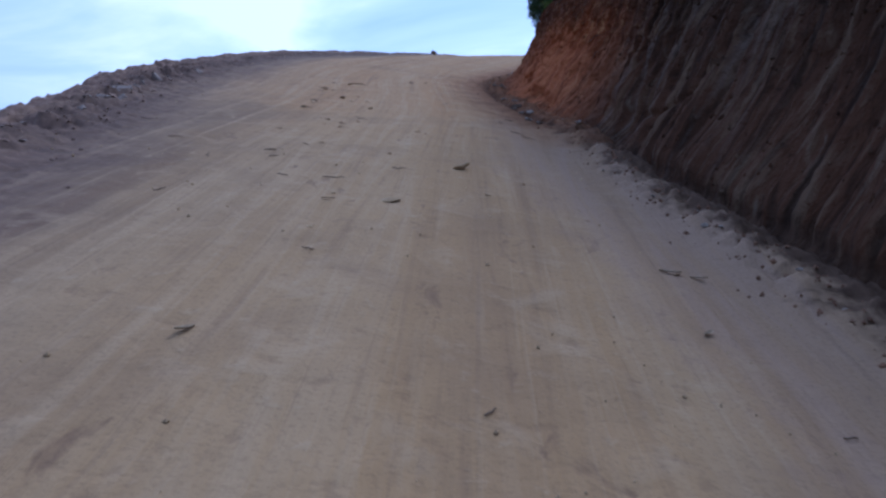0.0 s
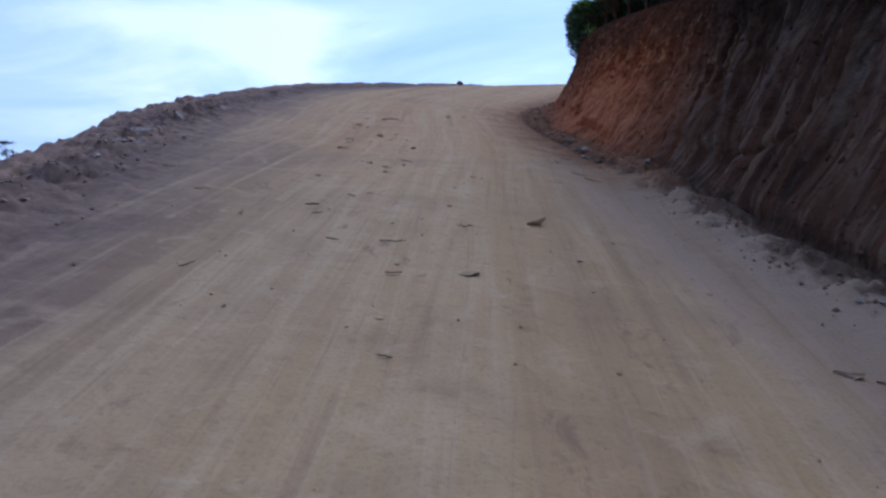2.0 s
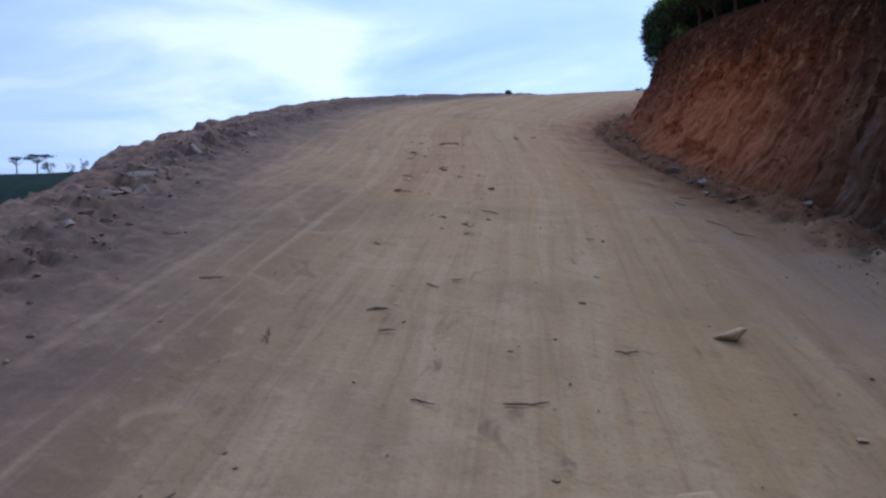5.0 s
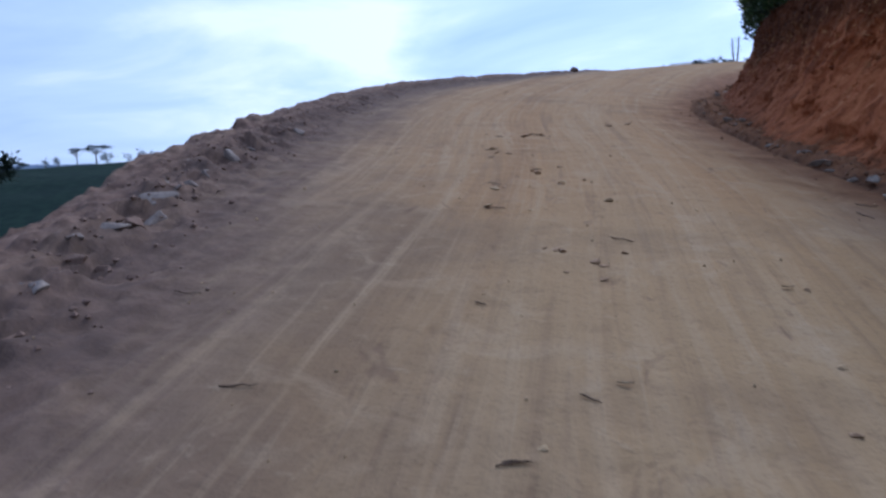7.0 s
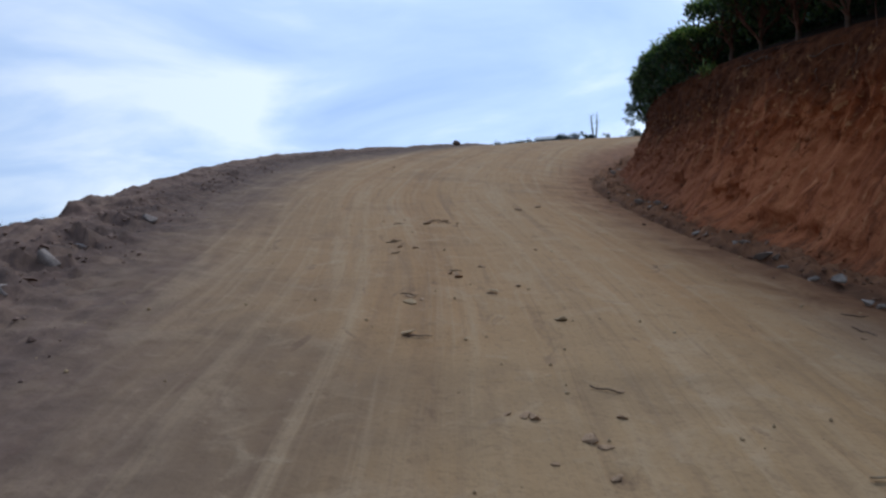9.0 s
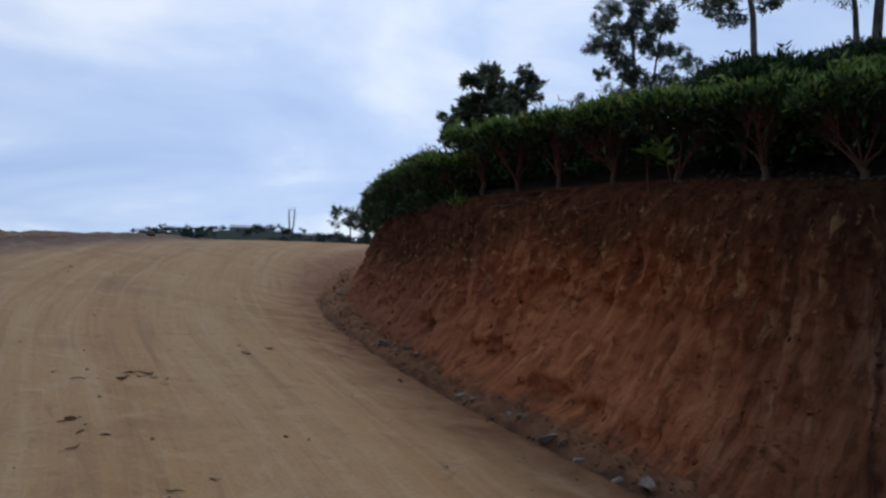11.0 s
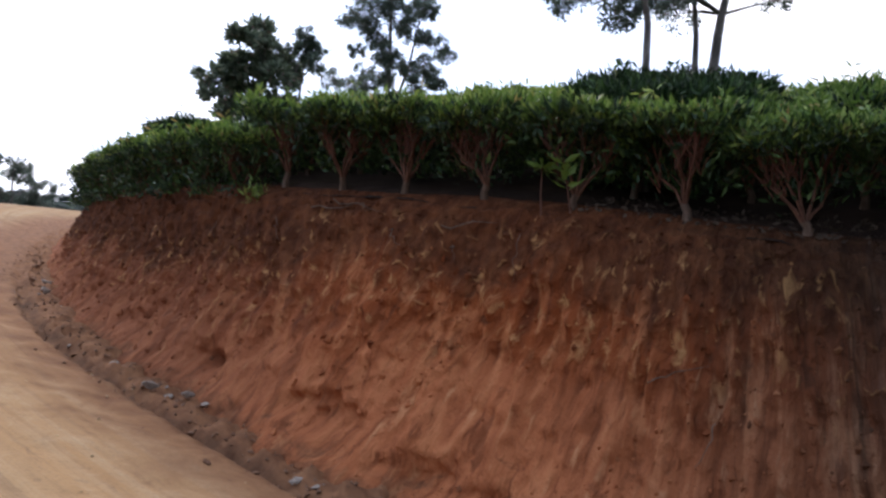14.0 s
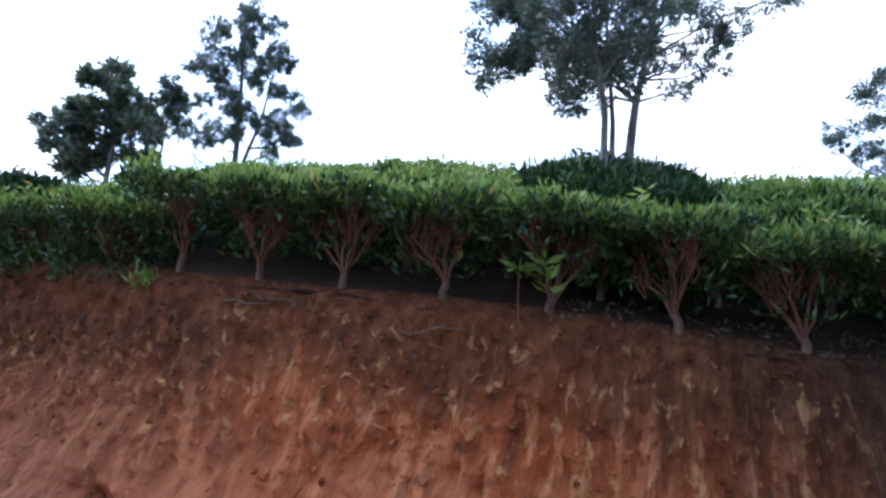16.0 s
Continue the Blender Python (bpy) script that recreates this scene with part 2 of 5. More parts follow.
def mat_bank():
    n = Nodes("cut_laterite", 0.95, 0.08)
    p = n.coords("Object")
    streak = n.noise(n.coords("UV", (5.5, 3.2, 1)), 1.0, 5, 0.62, 0.5)
    scrape = n.noise(n.coords("UV", (9.0, 5.0, 1)), 1.0, 4, 0.6, 0.6)
    drips = n.noise(n.coords("UV", (3.6, 1.3, 1)), 1.0, 4, 0.6, 0.3)
    blotch = n.noise(p, 0.9, 5, 0.6, 0.4)
    hollow = n.noise(p, 3.4, 5, 0.65, 0.8)
    clod = n.noise(n.coords("Object", (1, 1, 0.6)), 8.5, 4, 0.62)
    grain = n.noise(p, 34.0, 3, 0.6)
    c = n.node("ShaderNodeTexCoord")
    sep = n.node("ShaderNodeSeparateXYZ")
    n.link(c.outputs["UV"], sep.inputs[0])

    def band(value, lo, hi):
        m = n.node("ShaderNodeMapRange")
        m.interpolation_type = "SMOOTHSTEP"
        m.inputs["From Min"].default_value, m.inputs["From Max"].default_value = lo, hi
        n.link(value, m.inputs["Value"])
        return m.outputs[0]

    wob = n.math("MULTIPLY", n.math("SUBTRACT", blotch, 0.5), 0.55)
    ragged = n.math("MULTIPLY", n.math("SUBTRACT", drips, 0.5), 0.45)
    level = n.math("ADD", n.math("ADD", sep.outputs[1], wob), n.math("ADD", ragged, n.math("MULTIPLY", band(sep.outputs[0], 15.2, 18.0), 0.2)))
    # red subsoil, paler and pinker at depth; grey-brown weathered clay where oldest, near-black tone standing in for
    # lens falloff
    base = n.mix(band(level, 0.30, 0.60), (0.385, 0.128, 0.053), (0.225, 0.058, 0.018))
    old_dim = band(n.math("ADD", sep.outputs[0], n.math("MULTIPLY", wob, 3.0)), 14.3, 10.4)
    base = n.mix(n.math("MULTIPLY", old_dim, 0.9), base, (0.05, 0.030, 0.019))
    # pale and dark tool strokes, their contrast also standing in for faint relief shading
    base = n.mix(n.ramp(streak, [(0.50, grey(0)), (0.62, grey(0.65))]), base, n.mix(old_dim, (0.50, 0.19, 0.08), (0.15, 0.10, 0.062)))
    base = n.mix(n.ramp(streak, [(0.32, grey(0.75)), (0.46, grey(0))]), base, n.mix(old_dim, (0.15, 0.042, 0.017), (0.018, 0.011, 0.007)))
    base = n.mix(n.ramp(scrape, [(0.34, grey(0.6)), (0.45, grey(0))]), base, n.mix(old_dim, (0.12, 0.036, 0.016), (0.02, 0.012, 0.008)))
    base = n.mix(n.math("MULTIPLY", n.ramp(scrape, [(0.58, grey(0)), (0.68, grey(0.75))]), n.ramp(hollow, [(0.40, grey(0.1)), (0.58, grey(1))])), base, n.mix(old_dim, (0.52, 0.25, 0.115), (0.15, 0.112, 0.078)))
    # dark blotches put the shade of crumbled hollows into the colour
    base = n.mix(n.ramp(hollow, [(0.28, grey(0.7)), (0.40, grey(0))]), base, n.mix(old_dim, (0.10, 0.032, 0.015), (0.016, 0.010, 0.007)))
    # flutes of the old face: groove shade painted as dark lines, pale grey ribs
    runs = n.noise(n.coords("UV", (5.0, 0.30, 1)), 1.0, 3, 0.6, 0.0)
    base = n.mix(n.math("MULTIPLY", n.ramp(runs, [(0.35, grey(0.9)), (0.47, grey(0))]), old_dim), base, (0.016, 0.010, 0.007))
    base = n.mix(n.math("MULTIPLY", n.ramp(runs, [(0.53, grey(0)), (0.66, grey(0.7))]), n.math("MULTIPLY", n.math("MULTIPLY", old_dim, n.math("MULTIPLY", band(n.math("ADD", sep.outputs[0], wob), 6.2, 8.6), band(sep.outputs[0], 12.2, 10.8))), n.ramp(hollow, [(0.38, grey(0.1)), (0.56, grey(1))]))), base, (0.20, 0.155, 0.125))
    # the nose is browner
    base = n.mix(n.math("MULTIPLY", band(n.math("ADD", sep.outputs[0], n.math("MULTIPLY", wob, 3.0)), 15.0, 18.0), 0.5), base, (0.165, 0.07, 0.041))
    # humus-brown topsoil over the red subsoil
    top = n.mix(n.ramp(clod, [(0.4, grey(0)), (0.64, grey(1))]), n.mix(old_dim, (0.045, 0.017, 0.009), (0.014, 0.008, 0.005)), n.mix(old_dim, (0.125, 0.048, 0.021), (0.045, 0.025, 0.014)))
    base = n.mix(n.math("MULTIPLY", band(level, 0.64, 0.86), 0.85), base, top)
    # tan flakes of weathered rock in the seam under it
    seam = n.math("MULTIPLY", band(level, 0.44, 0.60), band(level, 1.04, 0.88))
    flecks = n.noise(n.coords("UV", (8.5, 13.0, 1)), 1.0, 3, 0.55, 0.7)
    base = n.mix(n.math("MULTIPLY", n.ramp(flecks, [(0.58, grey(0)), (0.69, grey(0.75))]), n.math("MULTIPLY", n.math("MULTIPLY", seam, band(sep.outputs[0], 9.8, 12.2)), n.ramp(blotch, [(0.38, grey(0.15)), (0.55, grey(1))]))), base, n.mix(old_dim, (0.47, 0.25, 0.105), (0.37, 0.22, 0.088)))
    # dark gaps between the flakes: crevice shade painted in
    base = n.mix(n.math("MULTIPLY", n.ramp(flecks, [(0.30, grey(0.8)), (0.40, grey(0))]), seam), base, n.mix(old_dim, (0.10, 0.035, 0.016), (0.02, 0.012, 0.008)))
    # crumbled soil lying against the foot
    base = n.mix(n.math("MULTIPLY", band(n.math("ADD", sep.outputs[1], n.math("MULTIPLY", n.math("SUBTRACT", hollow, 0.5), 0.30)), 0.13, 0.03), 0.85), base,
                 n.mix(n.ramp(clod, [(0.38, grey(0)), (0.62, grey(1))]), n.mix(old_dim, (0.085, 0.034, 0.018), (0.03, 0.018, 0.012)), n.mix(old_dim, (0.21, 0.09, 0.044), (0.085, 0.05, 0.032))))
    n.bump([(grain, 0.12), (clod, 0.9), (scrape, 0.9), (streak, 0.7), (flecks, 0.4), (n.math("MULTIPLY", flecks, seam), 1.0), (n.math("MULTIPLY", runs, old_dim), 1.2)], 0.06, 0.9)
    return n.color(base)


def mat_soil(name, a, b, rough=0.95):
    n = Nodes(name, rough, 0.15)
    p = n.coords("Object")
    big = n.noise(p, 1.3, 5, 0.6)
    grain = n.noise(p, 18.0, 6, 0.7)
    base = n.mix(n.ramp(big, [(0.35, grey(0)), (0.65, grey(1))]), a, b)
    base = n.mix(n.ramp(grain, [(0.35, grey(0.6)), (0.6, grey(0))]), base, tuple(v * 0.5 for v in a))
    n.bump([(grain, 0.3), (big, 0.5)], 0.04, 0.8)
    return n.color(base)


def mat_leaf(name, a, b, c, rough=0.5, spec=0.35, trans=0.25):
    n = Nodes(name, rough, spec)
    g = n.node("ShaderNodeNewGeometry")
    p = n.coords("Object")
    big = n.noise(p, 2.2, 3, 0.5)
    base = n.ramp(g.outputs["Random Per Island"], [(0.0, a), (0.6, b), (0.94, c), (1.0, (c[0] * 1.1, c[1] * 0.55, c[2] * 0.8))])
    base = n.mix(n.ramp(big, [(0.35, grey(0.5)), (0.6, grey(0))]), base, tuple(v * 0.6 for v in a))
    n.bsdf.inputs["Transmission Weight"].default_value = 0.0
    n.bsdf.inputs["Subsurface Weight"].default_value = 0.0
    tr = n.node("ShaderNodeBsdfTranslucent")
    n.link(base, tr.inputs["Color"])
    mx = n.node("ShaderNodeMixShader")
    mx.inputs[0].default_value = trans
    out = n.nt.nodes["Material Output"]
    n.link(n.bsdf.outputs[0], mx.inputs[1])
    n.link(tr.outputs[0], mx.inputs[2])
    n.link(mx.outputs[0], out.inputs["Surface"])
    return n.color(base)


def mat_bark(name, a, b):
    n = Nodes(name, 0.9, 0.2)
    p = n.coords("Object", (1, 1, 0.25))
    grain = n.noise(p, 22.0, 6, 0.65, 0.6)
    big = n.noise(n.coords("Object"), 3.0, 4, 0.6)
    base = n.mix(n.ramp(grain, [(0.35, grey(0)), (0.65, grey(1))]), a, b)
    base = n.mix(n.ramp(big, [(0.35, grey(0.5)), (0.6, grey(0))]), base, tuple(v * 0.5 for v in a))
    n.bump([(grain, 1.0)], 0.012)
    return n.color(base)


def mat_stone(name, a, b):
    n = Nodes(name, 0.9, 0.25)
    p = n.coords("Object")
    o = n.node("ShaderNodeObjectInfo")
    v = n.node("ShaderNodeVectorMath")
    n.link(p, v.inputs[0])
    cm = n.node("ShaderNodeCombineXYZ")
    n.link(n.math("MULTIPLY", o.outputs["Random"], 30.0), cm.inputs[0])
    n.link(cm.outputs[0], v.inputs[1])
    big = n.noise(v.outputs[0], 3.0, 4, 0.6)
    grain = n.noise(v.outputs[0], 16.0, 3, 0.6)
    base = n.mix(n.ramp(big, [(0.3, grey(0)), (0.7, grey(1))]), a, b)
    base = n.mix(n.ramp(grain, [(0.3, grey(0.6)), (0.6, grey(0))]), base, tuple(x * 0.55 for x in a))
    n.bump([(big, 0.7), (grain, 0.3)], 0.006, 0.6)
    return n.color(base)


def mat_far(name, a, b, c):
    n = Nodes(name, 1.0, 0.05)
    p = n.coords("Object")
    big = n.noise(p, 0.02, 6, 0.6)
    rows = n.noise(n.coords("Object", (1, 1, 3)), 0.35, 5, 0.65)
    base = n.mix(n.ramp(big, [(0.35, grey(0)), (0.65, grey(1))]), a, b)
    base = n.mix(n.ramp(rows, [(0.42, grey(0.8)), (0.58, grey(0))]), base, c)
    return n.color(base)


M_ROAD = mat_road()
M_BANK = mat_bank()
# litter-brown soil, its colour deepened for the shade under the bushes
M_SHADED_TOPSOIL = mat_soil("shaded_litter_soil", (0.024, 0.014, 0.010), (0.05, 0.028, 0.018))
M_BERM = mat_stone("mauve_clay_clod", (0.17, 0.108, 0.082), (0.27, 0.18, 0.138))
M_PALECLAY = mat_stone("pale_grey_clay", (0.21, 0.165, 0.14), (0.33, 0.275, 0.24))
M_ROADCLOD = mat_stone("road_clay_clod", (0.29, 0.178, 0.10), (0.43, 0.285, 0.17))
M_CLOD = mat_stone("red_clay_clod", (0.155, 0.08, 0.047), (0.27, 0.15, 0.088))
M_GREYROCK = mat_stone("grey_stone", (0.22, 0.175, 0.14), (0.40, 0.335, 0.27))
M_SLAB = mat_stone("buff_stone", (0.37, 0.25, 0.135), (0.48, 0.345, 0.195))
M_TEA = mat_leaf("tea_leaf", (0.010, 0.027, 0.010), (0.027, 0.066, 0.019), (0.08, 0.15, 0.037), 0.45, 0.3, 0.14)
M_TEATOP = mat_leaf("young_tea_leaf", (0.085, 0.16, 0.03), (0.19, 0.30, 0.06), (0.34, 0.42, 0.11), 0.42, 0.35, 0.3)
M_STEM = mat_bark("tea_stem_bark", (0.085, 0.038, 0.026), (0.195, 0.10, 0.066))
M_TWIG = mat_bark("reddish_twig", (0.095, 0.036, 0.024), (0.18, 0.078, 0.052))
M_TEATRUNK = mat_bark("tea_trunk_bark", (0.09, 0.055, 0.038), (0.19, 0.132, 0.096))
M_BARK = mat_bark("grey_tree_bark", (0.10, 0.085, 0.075), (0.25, 0.225, 0.205))
M_TREELEAF = mat_leaf("tree_leaf", (0.075, 0.105, 0.07), (0.14, 0.18, 0.115), (0.26, 0.30, 0.20), 0.42, 0.45, 0.42)
M_TREELEAF_GREY = mat_leaf("grey_green_leaf", (0.055, 0.08, 0.062), (0.095, 0.128, 0.095), (0.17, 0.205, 0.155), 0.45, 0.4, 0.4)
M_DARKLEAF = mat_leaf("dark_tree_leaf", (0.010, 0.017, 0.012), (0.018, 0.030, 0.018), (0.035, 0.05, 0.03), 0.6, 0.2, 0.1)
M_STICK = mat_bark("dry_twig", (0.10, 0.065, 0.045), (0.19, 0.13, 0.09))
M_DRYLEAF = mat_soil("dry_leaf", (0.30, 0.22, 0.14), (0.42, 0.33, 0.22), 0.8)
M_LITTER = mat_soil("old_leaf_litter", (0.06, 0.042, 0.03), (0.12, 0.092, 0.068), 0.9)
# far slopes and ridge leaves: distance haze mixed into bluish colours
M_FAR = mat_far("far_tea_slopes", (0.012, 0.026, 0.021), (0.022, 0.040, 0.027), (0.008, 0.016, 0.016))
M_HAZED_RIDGELEAF = mat_leaf("hazed_ridge_leaf", (0.018, 0.032, 0.03), (0.03, 0.048, 0.042), (0.055, 0.078, 0.064), 0.6, 0.2, 0.2)
M_ROOF = mat_soil("pale_sheet_roof", (0.45, 0.48, 0.52), (0.55, 0.58, 0.62), 0.6)
# pale blue base colours carry the mountain's distance haze
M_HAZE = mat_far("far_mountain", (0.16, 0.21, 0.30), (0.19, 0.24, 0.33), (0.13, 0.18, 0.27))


# ---- mesh helpers ----
def quick_mesh(name, verts, faces, mat=None, smooth=True, uvs=None):
    """A mesh from arrays: verts n x 3, faces m x k."""
    verts, faces = np.asarray(verts, np.float32), np.asarray(faces, np.int32)
    me = bpy.data.meshes.new(name)
    m, k = faces.shape
    me.vertices.add(len(verts))
    me.vertices.foreach_set("co", verts.ravel())
    me.loops.add(m * k)
    me.loops.foreach_set("vertex_index", faces.ravel())
    me.polygons.add(m)
    me.polygons.foreach_set("loop_start", np.arange(0, m * k, k, dtype=np.int32))
    me.polygons.foreach_set("use_smooth", np.full(m, smooth))
    me.update(calc_edges=True)
    me.validate()
    if uvs is not None:
        layer = me.uv_layers.new(name="UVMap")
        layer.data.foreach_set("uv", np.asarray(uvs, np.float32)[faces.ravel()].ravel())
    if mat:
        me.materials.append(mat)
    return me


def part(name, mesh, parent, label=""):
    ob = new(name, mesh)
    ob.parent = parent
    return tagged(ob, label)


def empty(name, m, label, category, group="", kind=""):
    ob = new(name)
    ob.empty_display_size = 0.2
    ob.matrix_basis = m
    return tagged(ob, label, category, group, kind)


def grid_faces(rows, cols):
    a = np.arange(rows - 1)[:, None] * cols + np.arange(cols - 1)[None]
    return np.stack([a, a + 1, a + cols + 1, a + cols], -1).reshape(-1, 4)


def fbm(x, y, scale, octaves=4, seed=0.0, gain=0.5):
    """Value noise in the plane, vectorised, about -1 to 1."""
    total, amp, norm = np.zeros(np.broadcast(x, y).shape), 1.0, 0.0
    for o in range(octaves):
        f = scale * 2**o
        total = total + amp * value_noise(x * f + 17.3 * o + seed, y * f - 9.1 * o + 3.7 * seed)
        norm += amp
        amp *= gain
    return total / norm


def hash2(i, j):
    v = np.sin(i * 127.1 + j * 311.7) * 43758.5453
    return v - np.floor(v)


def value_noise(x, y):
    i, j = np.floor(x), np.floor(y)
    u, v = x - i, y - j
    u, v = u * u * (3 - 2 * u), v * v * (3 - 2 * v)
    a, b, c, d = hash2(i, j), hash2(i + 1, j), hash2(i, j + 1), hash2(i + 1, j + 1)
    return 2 * (a * (1 - u) * (1 - v) + b * u * (1 - v) + c * (1 - u) * v + d * u * v) - 1


def smooth(t):
    t = np.clip(t, 0, 1)
    return t * t * (3 - 2 * t)


def tube(points, radii, sides=7):
    """Verts and quads of a tapered tube along points."""
    pts = [Vector(p) for p in points]
    verts = []
    for k, (p, r) in enumerate(zip(pts, radii)):
        d = (pts[min(k + 1, len(pts) - 1)] - pts[max(k - 1, 0)]).normalized()
        side = d.cross(Vector((0.31, 0.95, 0.02))).normalized()
        up = d.cross(side)
        for s in range(sides):
            a = 2 * math.pi * s / sides
            verts.append(p + r * (math.cos(a) * side + math.sin(a) * up))
    faces = []
    for k in range(len(pts) - 1):
        for s in range(sides):
            t = (s + 1) % sides
            faces.append((k * sides + s, k * sides + t, (k + 1) * sides + t, (k + 1) * sides + s))
    return [tuple(v) for v in verts], faces


def join(pieces):
    """One list of verts and faces from several."""
    verts, faces = [], []
    for v, f in pieces:
        n = len(verts)
        verts += list(v)
        faces += [tuple(i + n for i in q) for q in f]
    return verts, faces


def leaves(rng, centres, ways, length, width, droop=0.0):
    """Folded leaf blades: n centres, n outward ways; each is a kite of two halves, a mesh island of its own."""
    n = len(centres)
    ways = ways + rng.normal(0, 0.55, (n, 3))
    ways[:, 2] -= droop
    ways /= np.linalg.norm(ways, axis=1, keepdims=True) + 1e-9
    ref = rng.normal(0, 1, (n, 3))
    side = np.cross(ways, ref)
    side /= np.linalg.norm(side, axis=1, keepdims=True) + 1e-9
    lift = np.cross(side, ways)
    ln = (length * rng.uniform(0.7, 1.3, n))[:, None]
    w = (width * rng.uniform(0.7, 1.3, n))[:, None]
    base, tip = centres, centres + ways * ln
    mid = centres + ways * ln * 0.45
    a = mid + side * w * 0.5 + lift * w * 0.18
    b = mid - side * w * 0.5 + lift * w * 0.18
    verts = np.stack([base, a, tip, b], 1).reshape(-1, 3)
    i = np.arange(n)[:, None] * 4
    faces = np.concatenate([i + [0, 1, 2], i + [0, 2, 3]], 1).reshape(-1, 3)
    return verts, faces


# ---- the lie of the land ----
RIM_Y = (-14, 0, 4, 8, 12, 15, 18, 21, 24, 27, 30, 33.5, 36, 38, 41, 46)
RIM_X = (-4.4, -4.5, -4.6, -5.0, -5.8, -6.1, -6.3, -6.45, -5.8, -4.45, -3.0, -1.4, 1.0, 3.2, 7.0, 14.0)
TOE_Y = (-14, 0, 5, 7.6, 9.7, 11.3, 13, 14.6, 16, 17.3, 18.6, 20.2, 21.5, 23.8, 28, 31, 34, 38, 46)
TOE_X = (4.8, 3.5, 2.68, 2.13, 2.02, 1.91, 1.52, 1.18, 0.98, 0.88, 0.98, 1.15, 1.5, 2.2, 3.8, 5.6, 8.0, 12.0, 22.0)
TOP_Y = (-14, 0, 4, 7, 10, 12.5, 13.3, 14.1, 15, 16.5, 17.5, 19.5, 21.5, 23.8, 28, 31, 34, 38, 46)
TOP_X = (6.2, 5.2, 4.6, 4.1, 3.5, 3.0, 2.8, 2.55, 2.35, 2.05, 1.98, 1.95, 2.2, 2.8, 4.5, 6.1, 8.5, 12.5, 22.5)
TOP_Z = (2.4, 3.0, 3.4, 3.75, 4.0, 4.2, 4.32, 4.42, 4.5, 4.6, 4.68, 4.78, 4.82, 4.87, 5.0, 5.1, 5.2, 5.3, 5.4)


def soft_interp(y, ys, xs, spread=0.8):
    """Linear interpolation, its corners rounded."""
    return sum(np.interp(y + o * spread, ys, xs) for o in (-1, -0.5, 0, 0.5, 1)) / 5


def rim_x(y):
    return soft_interp(y, RIM_Y, RIM_X, 1.5)


def toe_x(y):
    return soft_interp(y, TOE_Y, TOE_X)


def top_x(y):
    return soft_interp(y, TOP_Y, TOP_X)


def top_z(y):
    return soft_interp(y, TOP_Y, TOP_Z)


def road_z(x, y):
    """The packed road: a climbing plane that falls to the bank, worn down at its outer side and over the crest."""
    x, y = np.asarray(x, float), np.asarray(y, float)
    over = np.maximum(y - 33.5 - 0.75 * np.clip(x, 0, 12), 0)
    z = -0.16 * x + 0.163 * y + 0.09 * np.clip(x, 0, 12) * smooth((y - 20) / 14) - 0.03 * over**2 / (1 + 0.06 * over)
    return z - 0.29 * (1 - np.exp(-0.11 * np.minimum(x, 0) ** 2))


def broken(x, y, scale, seed=0.0):
    """Tilted flat blocks with steps between them, about -1 to 1."""
    px, py = x * scale, y * scale
    bx, by = np.floor(px), np.floor(py)
    best, val = np.full(np.shape(px), 9.0), np.zeros(np.shape(px))
    for i in (-1, 0, 1):
        for j in (-1, 0, 1):
            cx, cy = bx + i, by + j
            dx, dy = cx + hash2(cx + seed, cy) - px, cy + hash2(cy - seed, cx + 7.7) - py
            d = dx * dx + dy * dy
            h = 2 * hash2(cx - 3.1 * seed, cy + 5.3) - 1 + 0.9 * dx * (hash2(cx, cy + 1.9) - 0.5) * 2 + 0.9 * dy * (hash2(cx + 4.4, cy) - 0.5) * 2
            val = np.where(d < best, h, val)
            best = np.minimum(best, d)
    return val


def rim_distance(x, y):
    slope = (rim_x(y + 0.5) - rim_x(y - 0.5))
    return (x - rim_x(y)) / np.sqrt(1 + slope**2)


